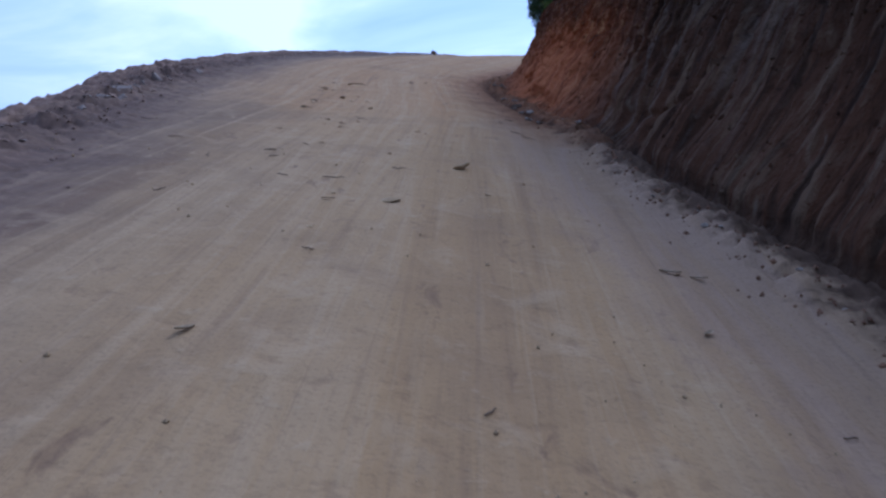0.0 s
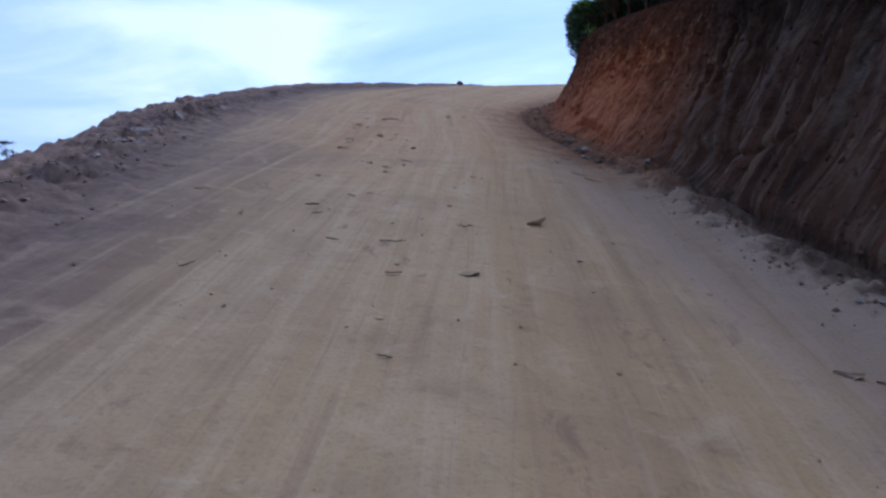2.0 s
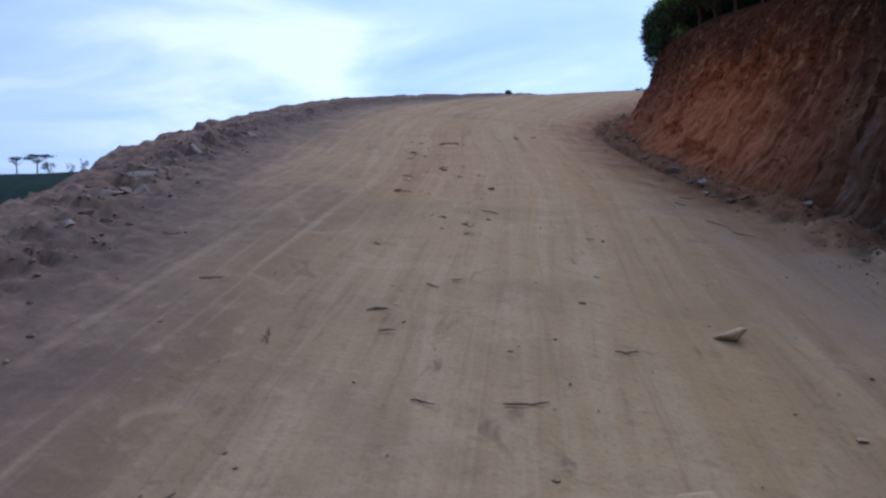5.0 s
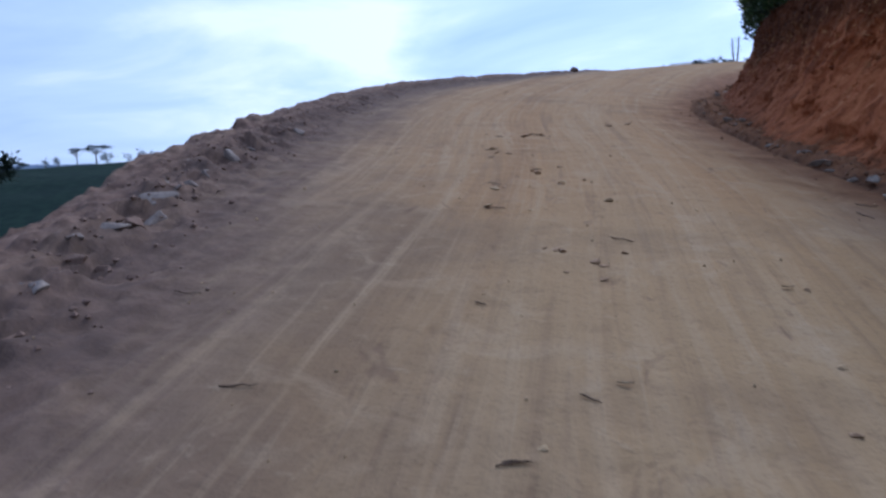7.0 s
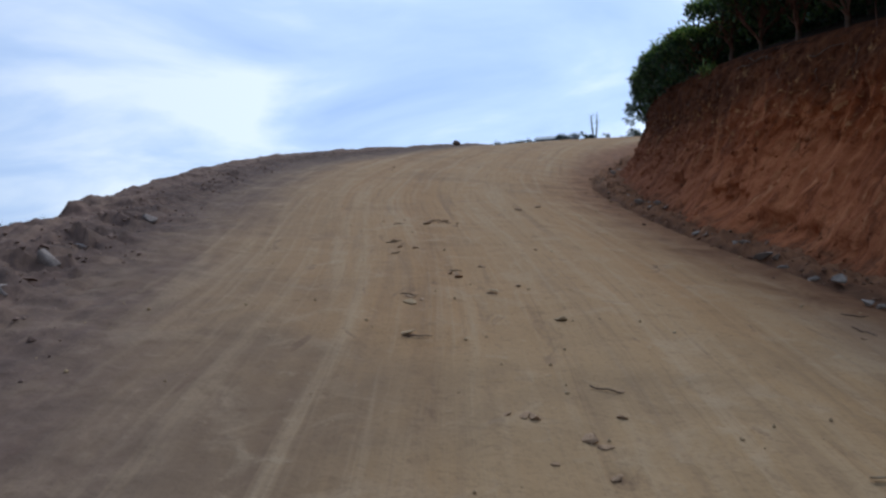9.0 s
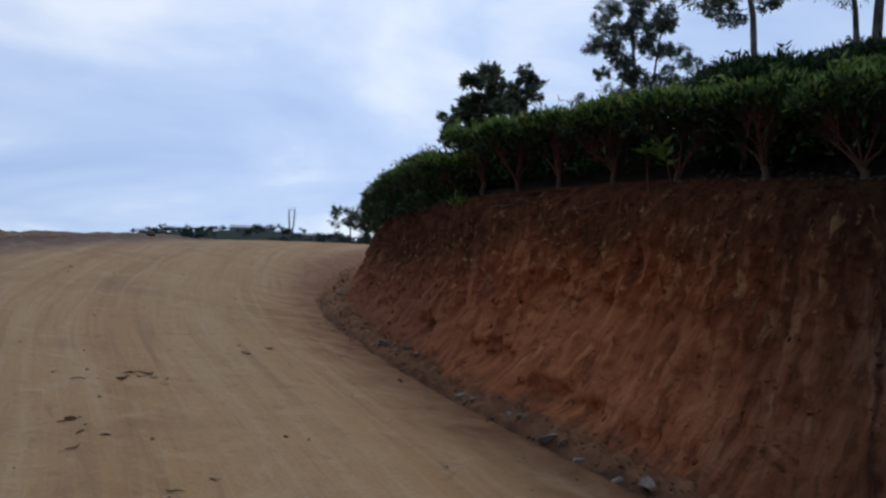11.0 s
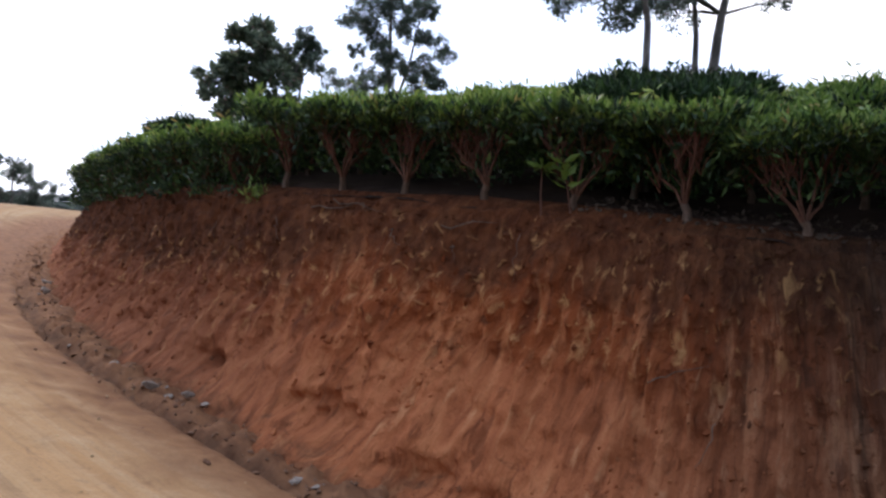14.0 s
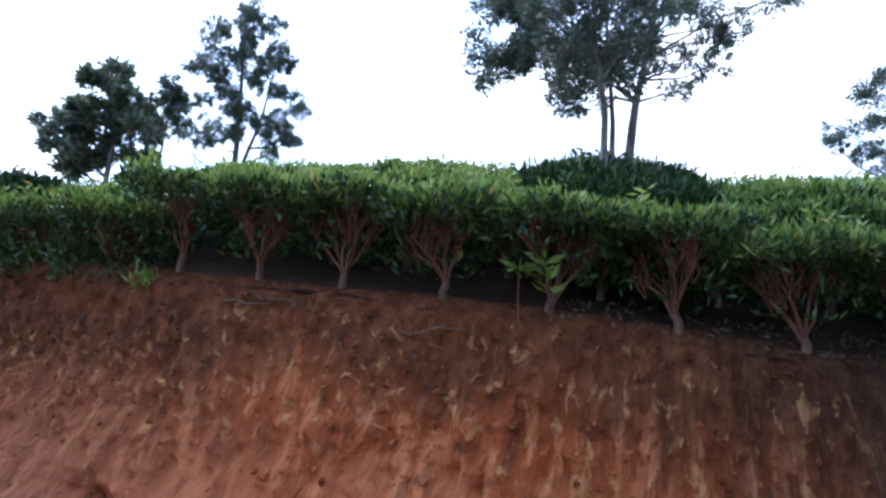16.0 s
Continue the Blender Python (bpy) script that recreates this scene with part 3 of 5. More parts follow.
def road_surface(x, y):
    """The road with its berm, wheel ruts and the fall beyond its outer edge."""
    d = rim_distance(x, y)
    z = road_z(np.maximum(x, rim_x(y)), y)
    lumps = fbm(x, y, 0.9, 4, 2.0)
    berm = np.exp(-((d - 0.15) / 0.55) ** 2) * (0.13 + 0.10 * lumps) * (1 - 0.75 * smooth((y - 13) / 8))
    fall = np.where(d < 0, d * 0.75, 0) - 0.10 * np.exp(-(d / 0.5) ** 2) * (1 - smooth((y - 13) / 5))
    clod = smooth((1.9 - d) / 1.6) * (0.075 * fbm(x, y, 2.6, 4, 5.0, 0.6) + 0.05 * np.abs(fbm(x, y, 6.3, 3, 1.0))) * (1 - 0.4 * smooth((y - 14) / 8))
    ruts = 0.012 * fbm(x * 3.2 + 0.4 * y, y * 0.12, 1.0, 3, 8.0) + 0.012 * fbm(x, y, 2.2, 4, 4.0) - 0.014 * np.maximum(np.abs(fbm(x, y, 1.6, 3, 14.0)) - 0.25, 0) + 0.006 * fbm(x, y, 7.0, 2, 7.0)
    wx, wy = x + 0.12 * fbm(x, y, 3.0, 2, 71.0), y + 0.12 * fbm(x, y, 3.0, 2, 75.0)
    rubble = np.exp(-((d - 0.72 - 0.15 * fbm(x, y, 0.5, 2, 13.0)) / 0.24) ** 2) * (0.02 + 0.055 * broken(wx, wy, 3.4, 3.0) + 0.035 * broken(wx, wy, 7.0, 8.0)) * (1 - 0.6 * smooth((y - 13) / 6))
    crust = smooth((1.9 - d) / 1.2) * smooth((d + 1.2) / 1.2) * (0.018 * broken(wx, wy, 4.5, 1.0) + 0.012 * broken(wx, wy, 9.0, 5.0)) * (1 - 0.5 * smooth((y - 13) / 6))
    t = toe_x(y) - x
    ditch = (0.16 + 0.08 * fbm(x, y, 1.7, 3, 19.0)) * (1 - 0.6 * smooth((y - 11) / 2)) * np.exp(-((t - 0.05) / 0.36) ** 2) + smooth((1.0 - t) / 0.9) * (0.03 + 0.045 * fbm(x, y, 4.0, 4, 9.0, 0.65)) + smooth((0.55 - t) / 0.3) * (0.035 * broken(wx, wy, 6.0, 2.0) + 0.02 * broken(wx, wy, 12.0, 4.0))
    ditch = ditch - 0.10 * np.exp(-((t - 0.40 - 0.07 * fbm(x * 0, y, 1.1, 2, 33.0)) / 0.085) ** 2) * smooth((y - 12.5) / 1.5) * smooth((26 - y) / 4)
    sag = smooth((3.0 - d) / 2.6) * np.interp(y, (9, 11, 13, 15, 18, 21, 25, 28, 30, 33, 37), (0, 0.04, 0, -0.06, -0.12, -0.14, -0.1, -0.09, -0.14, -0.26, -0.27))
    return z + berm + fall + clod + ruts + ditch + rubble + crust + sag


def hill_z(x, y):
    """The tea slope above the bank."""
    e = np.maximum(x - top_x(y), 0)
    rise = (0.285 + 0.055 * smooth((14.2 - y) / 3)) * np.minimum(e, 4.5) + 0.10 * np.clip(e - 4.5, 0, 14) - 0.05 * np.maximum(e - 18.5, 0)
    return top_z(y) + rise + 0.04 * fbm(x, y, 0.8, 3, 6.0)


AZ = (-180, -120, -70, -45, -36, -30, -15, -6, 2, 8, 12, 16, 22, 40, 70, 120, 180)
CREST = (-1.0, -0.5, 0.3, 0.75, 0.95, 1.0, 1.6, 3.6, 4.8, 5.1, 4.9, 4.4, 4.0, 3.4, 2.5, 0.5, -1.0)  # degrees up to the far ridge
VALLEY = (-12, -16, -18, -18, -17, -16, -10, -2, 2.5, 3.2, 3.4, 3.4, 3.4, 3, 0, -8, -12)
REACH = (260, 260, 280, 260, 255, 250, 215, 190, 180, 178, 176, 176, 180, 190, 200, 240, 260)


def far_z(x, y):
    """The valley below the road and the ridges beyond it."""
    r = np.hypot(x, y - 8) + 1e-6
    az = np.degrees(np.arctan2(x, y - 8))
    crest, valley, reach = (np.interp(az, AZ, col) for col in (CREST, VALLEY, REACH))
    top = 3.2 + reach * np.tan(np.radians(crest)) + 0.8 * fbm(x, y, 0.03, 3, 3.0)
    z = valley + (top - valley) * smooth((r - 46) / (reach - 46)) + 0.5 * fbm(x, y, 0.06, 3, 1.0) * smooth((r - 45) / 30)
    z = np.where(r > reach, top - 0.10 * (r - reach), z)
    z = np.maximum(z, -30 - 0.01 * r)
    under = -4.0 - 8 * smooth((-x - 5) / 14) + 2.0 * smooth((y - 36) / 8) * smooth((x + 4) / 6)
    return under + (z - under) * smooth((r - 33) / 14)


def build_ground():
    rr = np.concatenate([np.linspace(0, 60, 30)[:-1], np.linspace(60, 420, 100)[:-1], np.geomspace(420, 4200, 24)])
    aa = np.radians(np.linspace(-180, 180, 361))
    R, A = np.meshgrid(rr, aa, indexing="ij")
    x, y = R * np.sin(A), 10 + R * np.cos(A)
    z = far_z(x, y)
    ob = new("ground", quick_mesh("ground", np.stack([x, y, z], -1).reshape(-1, 3), grid_faces(*x.shape)[:, ::-1], M_FAR))
    tagged(ob, "dark green tea-covered valley and far hillsides", "ground", kind="structure")


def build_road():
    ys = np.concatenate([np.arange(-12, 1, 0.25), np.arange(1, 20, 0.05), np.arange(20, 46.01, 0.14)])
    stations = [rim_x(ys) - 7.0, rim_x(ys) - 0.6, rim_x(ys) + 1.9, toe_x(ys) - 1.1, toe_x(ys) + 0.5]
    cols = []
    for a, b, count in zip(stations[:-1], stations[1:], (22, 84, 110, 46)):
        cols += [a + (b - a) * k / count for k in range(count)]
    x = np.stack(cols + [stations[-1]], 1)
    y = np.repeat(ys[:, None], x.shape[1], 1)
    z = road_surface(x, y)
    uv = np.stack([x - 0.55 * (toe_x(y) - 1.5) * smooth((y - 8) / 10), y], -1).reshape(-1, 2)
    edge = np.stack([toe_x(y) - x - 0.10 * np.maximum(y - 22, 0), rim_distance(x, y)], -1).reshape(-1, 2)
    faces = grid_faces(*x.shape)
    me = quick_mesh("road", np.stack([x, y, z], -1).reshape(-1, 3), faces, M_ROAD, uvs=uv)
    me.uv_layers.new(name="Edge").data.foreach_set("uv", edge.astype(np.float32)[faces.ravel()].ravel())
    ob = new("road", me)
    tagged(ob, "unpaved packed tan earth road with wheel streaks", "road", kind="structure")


def bank_point(y, v):
    """A place on the cut face: y along it, v from toe 0 to top 1 and, past 1, over the rounded lip on to the slope."""
    zt = road_z(toe_x(y), y) - 0.05
    u = np.clip(v, -1, 1)
    x = toe_x(y) + (top_x(y) - toe_x(y)) * (0.95 * u + 0.13 * np.sin(u * math.pi) + 0.05 * u**4) - (0.16 + 0.16 * smooth((y - 11) / 2) * smooth((21 - y) / 3)) * np.exp(-np.maximum(v, 0) / 0.07)
    z = zt + (top_z(y) - zt) * u
    over = np.maximum(v - 1, 0) * 2.4
    z = z - 0.06 * np.exp(-(((v - 1) * 2.4) / 0.12) ** 2) + 0.26 * over
    return x + over, z


def stroke(y, v):
    """Runs across the tool strokes, which lean back up the road where the cut is oldest."""
    return y + v * (0.05 - 0.5 * smooth((y - 14.5) / 2.5) - 0.85 * smooth((14.2 - y) / 3.0))


# hollows crumbled out above the toe: along, up, half width, half height, depth
SCOOPS = ((15.68, 0.18, 0.22, 0.055, 0.26), (15.30, 0.18, 0.20, 0.06, 0.28), (17.14, 0.17, 0.24, 0.06, 0.24), (14.50, 0.11, 0.28, 0.05, 0.24), (14.05, 0.11, 0.22, 0.05, 0.2), (18.72, 0.20, 0.3, 0.05, 0.2), (13.3, 0.10, 0.3, 0.05, 0.2))


def gouges(y, v):
    """Bucket-tooth gouges that run down the face, a little aslant, crumbled hollows and clods."""
    s = stroke(y, v) + 0.03 * fbm(y, v * 3, 2.0, 2, 3.0) * smooth((y - 11) / 3)
    near = smooth((12.6 - y) / 2.6)
    w = v * (1 - 0.72 * near)
    far = 1 - near
    deep = 0.08 * fbm(s, w * (0.3 + 0.5 * far), 2.6, 3, 1.0) + 0.08 * np.abs(fbm(s, w * (0.6 + 0.5 * far), 5.8, 2, 7.0)) + 0.045 * fbm(s, w * (1.4 + 0.6 * far), 12.0, 2, 2.0)
    deep = deep * (1 + 0.6 * smooth((12.5 - y) / 2)) + 0.06 * far * np.abs(fbm(s, w * 0.45, 6.4, 2, 83.0))
    lumps = 0.05 * fbm(y, v * 2.6, 2.4, 4, 4.0) + (0.14 - 0.06 * near) * fbm(y, v * 1.5, 0.7, 3, 11.0)
    clods = 0.03 * fbm(y, v * 2.4, 8.0, 4, 21.0, 0.65) + 0.025 * np.abs(fbm(s, w * 2.0, 17.0, 2, 23.0))
    rough = 0.5 + 1.2 * np.abs(fbm(y, v * 2.4, 5.0, 3, 31.0))
    deep = deep + near * (0.20 * np.maximum(fbm(s, v * 0.1, 1.5, 2, 51.0) - 0.12, 0) + 0.20 * np.maximum(fbm(s, v * 0.12, 5.5, 2, 55.0) - 0.05, 0) + 0.12 * np.maximum(fbm(s, v * 0.25, 11.0, 2, 57.0), 0))
    # a cleft, a proud corner with a bucket's arc in it, and hollows along the foot
    deep = deep + 0.20 * np.exp(-((s - 10.92) / 0.06) ** 2) * smooth((v - 0.05) / 0.1) * smooth((0.85 - v) / 0.15)
    deep = deep - 0.16 * smooth((9.36 - s) / 0.08) * smooth((s - 6.5) / 2.0) * smooth((0.9 - v) / 0.3)
    ring = np.hypot(y - 9.3, v * 2.7 - 1.4)
    deep = deep + 0.09 * np.exp(-((ring - 0.76) / 0.035) ** 2) * smooth((9.65 - y) / 0.15) * smooth((1.6 - v * 2.7) / 0.3)
    foot = smooth((y - 9.3) / 0.4) * smooth((12.2 - y) / 1.2) * (0.10 + 0.5 * np.maximum(fbm(s, v * 0.3, 2.2, 2, 61.0) + 0.1, 0)) * np.exp(-((v - 0.14) / 0.12) ** 2)
    under = foot + smooth((9.0 - y) / 0.5) * 0.16 * np.exp(-((v - 0.05) / 0.05) ** 2)
    hollow = under + sum(d * rough * np.exp(-(((y - a) / w0) ** 2 + ((v - b) / h0) ** 2)) for a, b, w0, h0, d in SCOOPS)
    return deep * (0.5 + 0.5 * np.sin(np.clip(v, 0, 1) * math.pi)) + (lumps - clods) * (1 - 0.5 * near) + hollow


def build_bank():
    ys = np.concatenate([np.arange(-12, 3, 0.2), np.arange(3, 9, 0.04), np.arange(9, 19.5, 0.024), np.arange(19.5, 26, 0.05), np.arange(26, 46.01, 0.2)])
    vs = np.concatenate([np.linspace(-0.04, 1, 96)[:-1], np.linspace(1, 1.15, 10)])
    y, v = np.meshgrid(ys, vs, indexing="ij")
    x, z = bank_point(y, v)
    fade = smooth((1.10 - v) / 0.12)
    x = x + gouges(y, v) * fade
    z = z + (0.06 * fbm(y, v * 2.5, 2.6, 4, 5.0) + 0.03 * fbm(y, v * 2.5, 11.0, 2, 6.0)) * smooth((v - 0.72) / 0.25) * fade
    uv = np.stack([stroke(y, v), v], -1).reshape(-1, 2)
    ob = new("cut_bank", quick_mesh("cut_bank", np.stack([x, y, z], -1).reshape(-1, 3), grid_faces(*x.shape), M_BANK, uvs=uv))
    tagged(ob, "steep raw cut bank of gouged red laterite soil", "earth bank", kind="structure")
    # the slope behind it
    es = np.concatenate([np.linspace(0.1, 1.2, 14)[:-1], np.linspace(1.2, 8, 22)[:-1], np.linspace(8, 60, 20)])
    yy, e = np.meshgrid(np.concatenate([np.arange(-12, 8, 0.4), np.arange(8, 22, 0.12), np.arange(22, 50.01, 0.4)]), es, indexing="ij")
    xx = top_x(yy) + e
    zz = hill_z(xx, yy) + 0.02 * fbm(xx, yy, 5.0, 3, 2.0)
    zz = zz - 0.05 * smooth((0.34 - e) / 0.2)
    ob = new("hillside", quick_mesh("hillside", np.stack([xx, yy, zz], -1).reshape(-1, 3), grid_faces(*xx.shape), M_SHADED_TOPSOIL))
    tagged(ob, "brown litter-covered soil under the tea, darkened for the bushes' shade", "ground", kind="structure")


build_ground()
build_road()
build_bank()


# ---- tea ----
def tea_bush_model(seed, full, young_mat=None):
    """A pruned tea bush: forked stems under a flat plucked table of leaves. Origin at the foot of the stem."""
    rng = np.random.default_rng(seed)
    r = random.Random(seed)
    root = empty("tea_bush", Matrix(), "", "tea bush")
    pieces, twigs = [], []
    base_h = r.uniform(0.10, 0.18)
    trunk = [(0, 0, -0.10), (r.uniform(-0.015, 0.015), r.uniform(-0.015, 0.015), base_h * 0.5), (r.uniform(-0.03, 0.03), r.uniform(-0.03, 0.03), base_h)]
    part("trunk", quick_mesh("tea_trunk", *tube(trunk, (0.05, 0.033, 0.034), 9), M_TEATRUNK), root, "short pale woody trunk")
    for k in range(r.randint(6, 9)):
        a = r.uniform(0, 2 * math.pi)
        out = r.uniform(0.03, 0.36)
        p0 = Vector(trunk[2])
        p1 = p0 + Vector((math.cos(a) * out * 0.4, math.sin(a) * out * 0.4, r.uniform(0.12, 0.2)))
        p2 = Vector((math.cos(a) * out * 1.1, math.sin(a) * out * 1.1, r.uniform(0.46, 0.60)))
        mid = (p1 + p2) / 2 + Vector((r.uniform(-0.06, 0.06), r.uniform(-0.06, 0.06), r.uniform(-0.04, 0.04)))
        pieces.append(tube((p0 - Vector((0, 0, 0.03)), p0.lerp(p1, 0.5) + Vector((r.uniform(-0.01, 0.01), r.uniform(-0.01, 0.01), 0)), p1, mid, p2), (0.017, 0.014, 0.012, 0.009, 0.005), 6))
        for _ in range(10):
            q = mid.lerp(p2, r.uniform(-0.7, 0.9))
            e = q + Vector((r.uniform(-0.15, 0.15) + math.cos(a) * 0.05, r.uniform(-0.15, 0.15) + math.sin(a) * 0.05, r.uniform(0.16, 0.30)))
            e.z = min(e.z, 0.76)
            twigs.append(tube((q, (q + e) / 2 + Vector((r.uniform(-0.02, 0.02), r.uniform(-0.02, 0.02), 0)), e), (0.0055, 0.0042, 0.002), 4))
    stems = part("stem", quick_mesh("tea_stems", *join(pieces), M_STEM), root, "brown forked woody stems")
    part("twig", quick_mesh("tea_twigs", *join(twigs), M_TWIG), stems, "thin reddish twigs under the leaves")
    # table of leaves
    n = 1350 if not full else 1700
    ang, rad = rng.uniform(0, 2 * math.pi, n), np.sqrt(rng.uniform(0, 1, n)) * 0.60
    x, y = np.cos(ang) * rad * 0.95, np.sin(ang) * rad
    top = 0.80 - 0.35 * np.clip(rad - 0.36, 0, 1) + 0.09 * fbm(x, y, 3.0, 3, seed)
    depth = rng.exponential(0.05, n)
    z = top - np.minimum(depth, 0.16)
    rim = rng.uniform(0, 1, n) < 0.26
    low = 0.53 + 0.17 * fbm(np.cos(ang) * 0.6, np.sin(ang) * 0.6, 2.5, 2, seed + 9.0)
    z = np.where(rim & (rad > 0.33), rng.uniform(low, 0.72, n), z)
    if full:
        skirt = rng.uniform(0, 1, n) < 0.50
        x = np.where(skirt, np.cos(ang) * rng.uniform(0.38, 0.56, n), x)
        y = np.where(skirt, np.sin(ang) * rng.uniform(0.38, 0.56, n), y)
        z = np.where(skirt, rng.uniform(0.04, 0.74, n), z)
    else:
        stray = rng.uniform(0, 1, n) < 0.07
        x = np.where(stray, np.cos(ang) * rng.uniform(0.1, 0.45, n), x)
        y = np.where(stray, np.sin(ang) * rng.uniform(0.1, 0.45, n), y)
        z = np.where(stray, rng.uniform(0.16, 0.6, n), z)
    c = np.stack([x, y, z], 1)
    w = np.stack([np.cos(ang) * 0.5, np.sin(ang) * 0.5, np.full(n, 0.75)], 1)
    tagged(part("foliage", quick_mesh("tea_foliage", *leaves(rng, c, w, 0.092, 0.031), M_TEA, False), root, "glossy dark green tea leaves"), kind="stuff")
    m = 1450
    ang, rad = rng.uniform(0, 2 * math.pi, m), np.sqrt(rng.uniform(0, 1, m)) * 0.56
    x, y = np.cos(ang) * rad * 0.95, np.sin(ang) * rad
    top = 0.80 - 0.35 * np.clip(rad - 0.36, 0, 1) + 0.09 * fbm(x, y, 3.0, 3, seed) + np.where(rng.uniform(0, 1, m) < 0.12, 0.07, 0.0) * rng.uniform(0, 1, m) + rng.uniform(-0.09, 0.03, m)
    w = np.stack([np.cos(ang) * 0.45, np.sin(ang) * 0.45, np.full(m, 0.95)], 1)
    young = np.stack([x, y, top], 1)
    # sprays of leaves up single shoots that stand over the table
    for k in range(16 if full else 12):
        i = rng.integers(0, m)
        ln = rng.uniform(0.08, 0.20)
        lean = rng.normal(0, 0.25, 2)
        steps = np.linspace(0.1, 1, 8)[:, None]
        spray = young[i] + np.concatenate([steps * ln * lean[0], steps * ln * lean[1], steps * ln], 1)
        a = np.arange(8) * 2.4
        young = np.concatenate([young, spray])
        w = np.concatenate([w, np.stack([np.cos(a) * 1.3, np.sin(a) * 1.3, np.full(8, 0.8)], 1)])
    tagged(part("young_growth", quick_mesh("tea_young_growth", *leaves(rng, young, w, 0.098, 0.025), young_mat or M_TEATOP, False), root, "dark upright shoots" if young_mat else "bright yellow-green young shoots"), kind="stuff")
    return root


OPEN_TEA = [tea_bush_model(40 + k, False) for k in range(4)]
FULL_TEA = [tea_bush_model(60 + k, True) for k in range(3)]
WILD_TEA = [tea_bush_model(80 + k, True, M_TEA) for k in range(2)]
USED = set()


def plant_tea(x, y, full, r, group, label, tall=1.0, drop=0.0, pool=None):
    pool = pool or (FULL_TEA if full else OPEN_TEA)
    model = r.choice(pool)
    z = float(hill_z(x, y)) - 0.01 - drop
    m = pose(x, y, z, r.uniform(-4, 4), r.uniform(-4, 4), r.uniform(0, 360)) @ Matrix.Diagonal((1, 1, tall * r.uniform(0.94, 1.06), 1))
    if model not in USED:
        USED.add(model)
        ob = model
        ob.matrix_basis = m
    else:
        ob = copy_thing(model, m)
    tagged(ob, label, "tea bush", group)


r = random.Random(5)
FRONT = [12.56 - 0.86 * k for k in range(14, 0, -1)] + [12.56, 13.37, 14.23, 15.02, 15.85, 16.61, 17.46] + [17.46 + 0.84 * k for k in range(1, 20)]
for y in FRONT:
    leafy = y > 17.8 or y < 11.0
    edge = float(top_x(y)) + (0.04 if y < 11 else 0.24)
    if y > 17.5:
        edge = float(np.interp(y, (17.5, 18.5, 20, 21, 22, 23, 24, 26, 34), (2.18, 2.17, 2.2, 2.36, 2.54, 2.78, 3.15, 4.2, 9.3)))
    plant_tea(edge, y, leafy, r, "tea bushes along the bank",
              "tea bush leafy to the ground on the bank's edge" if leafy else "pruned tea bush with bare forked stems on the bank's edge", float(np.interp(y, (16.6, 17.5, 18.5, 20.5, 23, 26), (1.0, 0.97, 0.9, 0.86, 0.82, 0.6))), 0.16 if y < 11 else 0.0 if y < 17.5 else 0.18)
for e, step in ((1.12, 0.80), (2.02, 0.86), (2.95, 0.9)):
    for k in range(int(30 / step)):
        y = 0.5 + k * step + r.uniform(-0.1, 0.1)
        plant_tea(float(top_x(y)) + e + r.uniform(-0.06, 0.06), y, e < 2.5, r, "tea bushes on the slope", "flat-plucked tea bush in the slope's closed canopy", r.uniform(0.84, 0.98) * float(np.interp(y, (16.5, 19, 22, 26), (1.0, 0.9, 0.76, 0.55))))


def build_tea_field():
    """The closed tea canopy farther up the slope."""
    rng = np.random.default_rng(9)
    es, ys = np.arange(3.3, 46, 0.35), np.arange(-8, 48, 0.35)
    e, y = np.meshgrid(es, ys, indexing="ij")
    x = top_x(y) + e
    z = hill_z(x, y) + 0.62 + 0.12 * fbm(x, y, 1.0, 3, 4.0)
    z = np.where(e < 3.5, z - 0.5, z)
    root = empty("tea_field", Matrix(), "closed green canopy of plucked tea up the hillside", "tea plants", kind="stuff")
    # dark leaf-coloured sheet stands in for the shaded depth under the loose leaves
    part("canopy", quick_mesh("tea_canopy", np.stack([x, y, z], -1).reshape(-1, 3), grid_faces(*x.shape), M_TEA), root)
    n = 130000
    e = 3.2 + 30 * rng.uniform(0, 1, n) ** 1.8
    y = rng.uniform(-4, 44, n)
    x = top_x(y) + e
    z = hill_z(x, y) + 0.62 + 0.12 * fbm(x, y, 1.0, 3, 4.0) + rng.uniform(-0.02, 0.16, n)
    w = np.stack([rng.normal(0, 0.5, n), rng.normal(0, 0.5, n), np.full(n, 0.7)], 1)
    part("leaves", quick_mesh("tea_field_leaves", *leaves(rng, np.stack([x, y, z], 1), w, 0.105, 0.04), M_TEATOP, False), root)


build_tea_field()


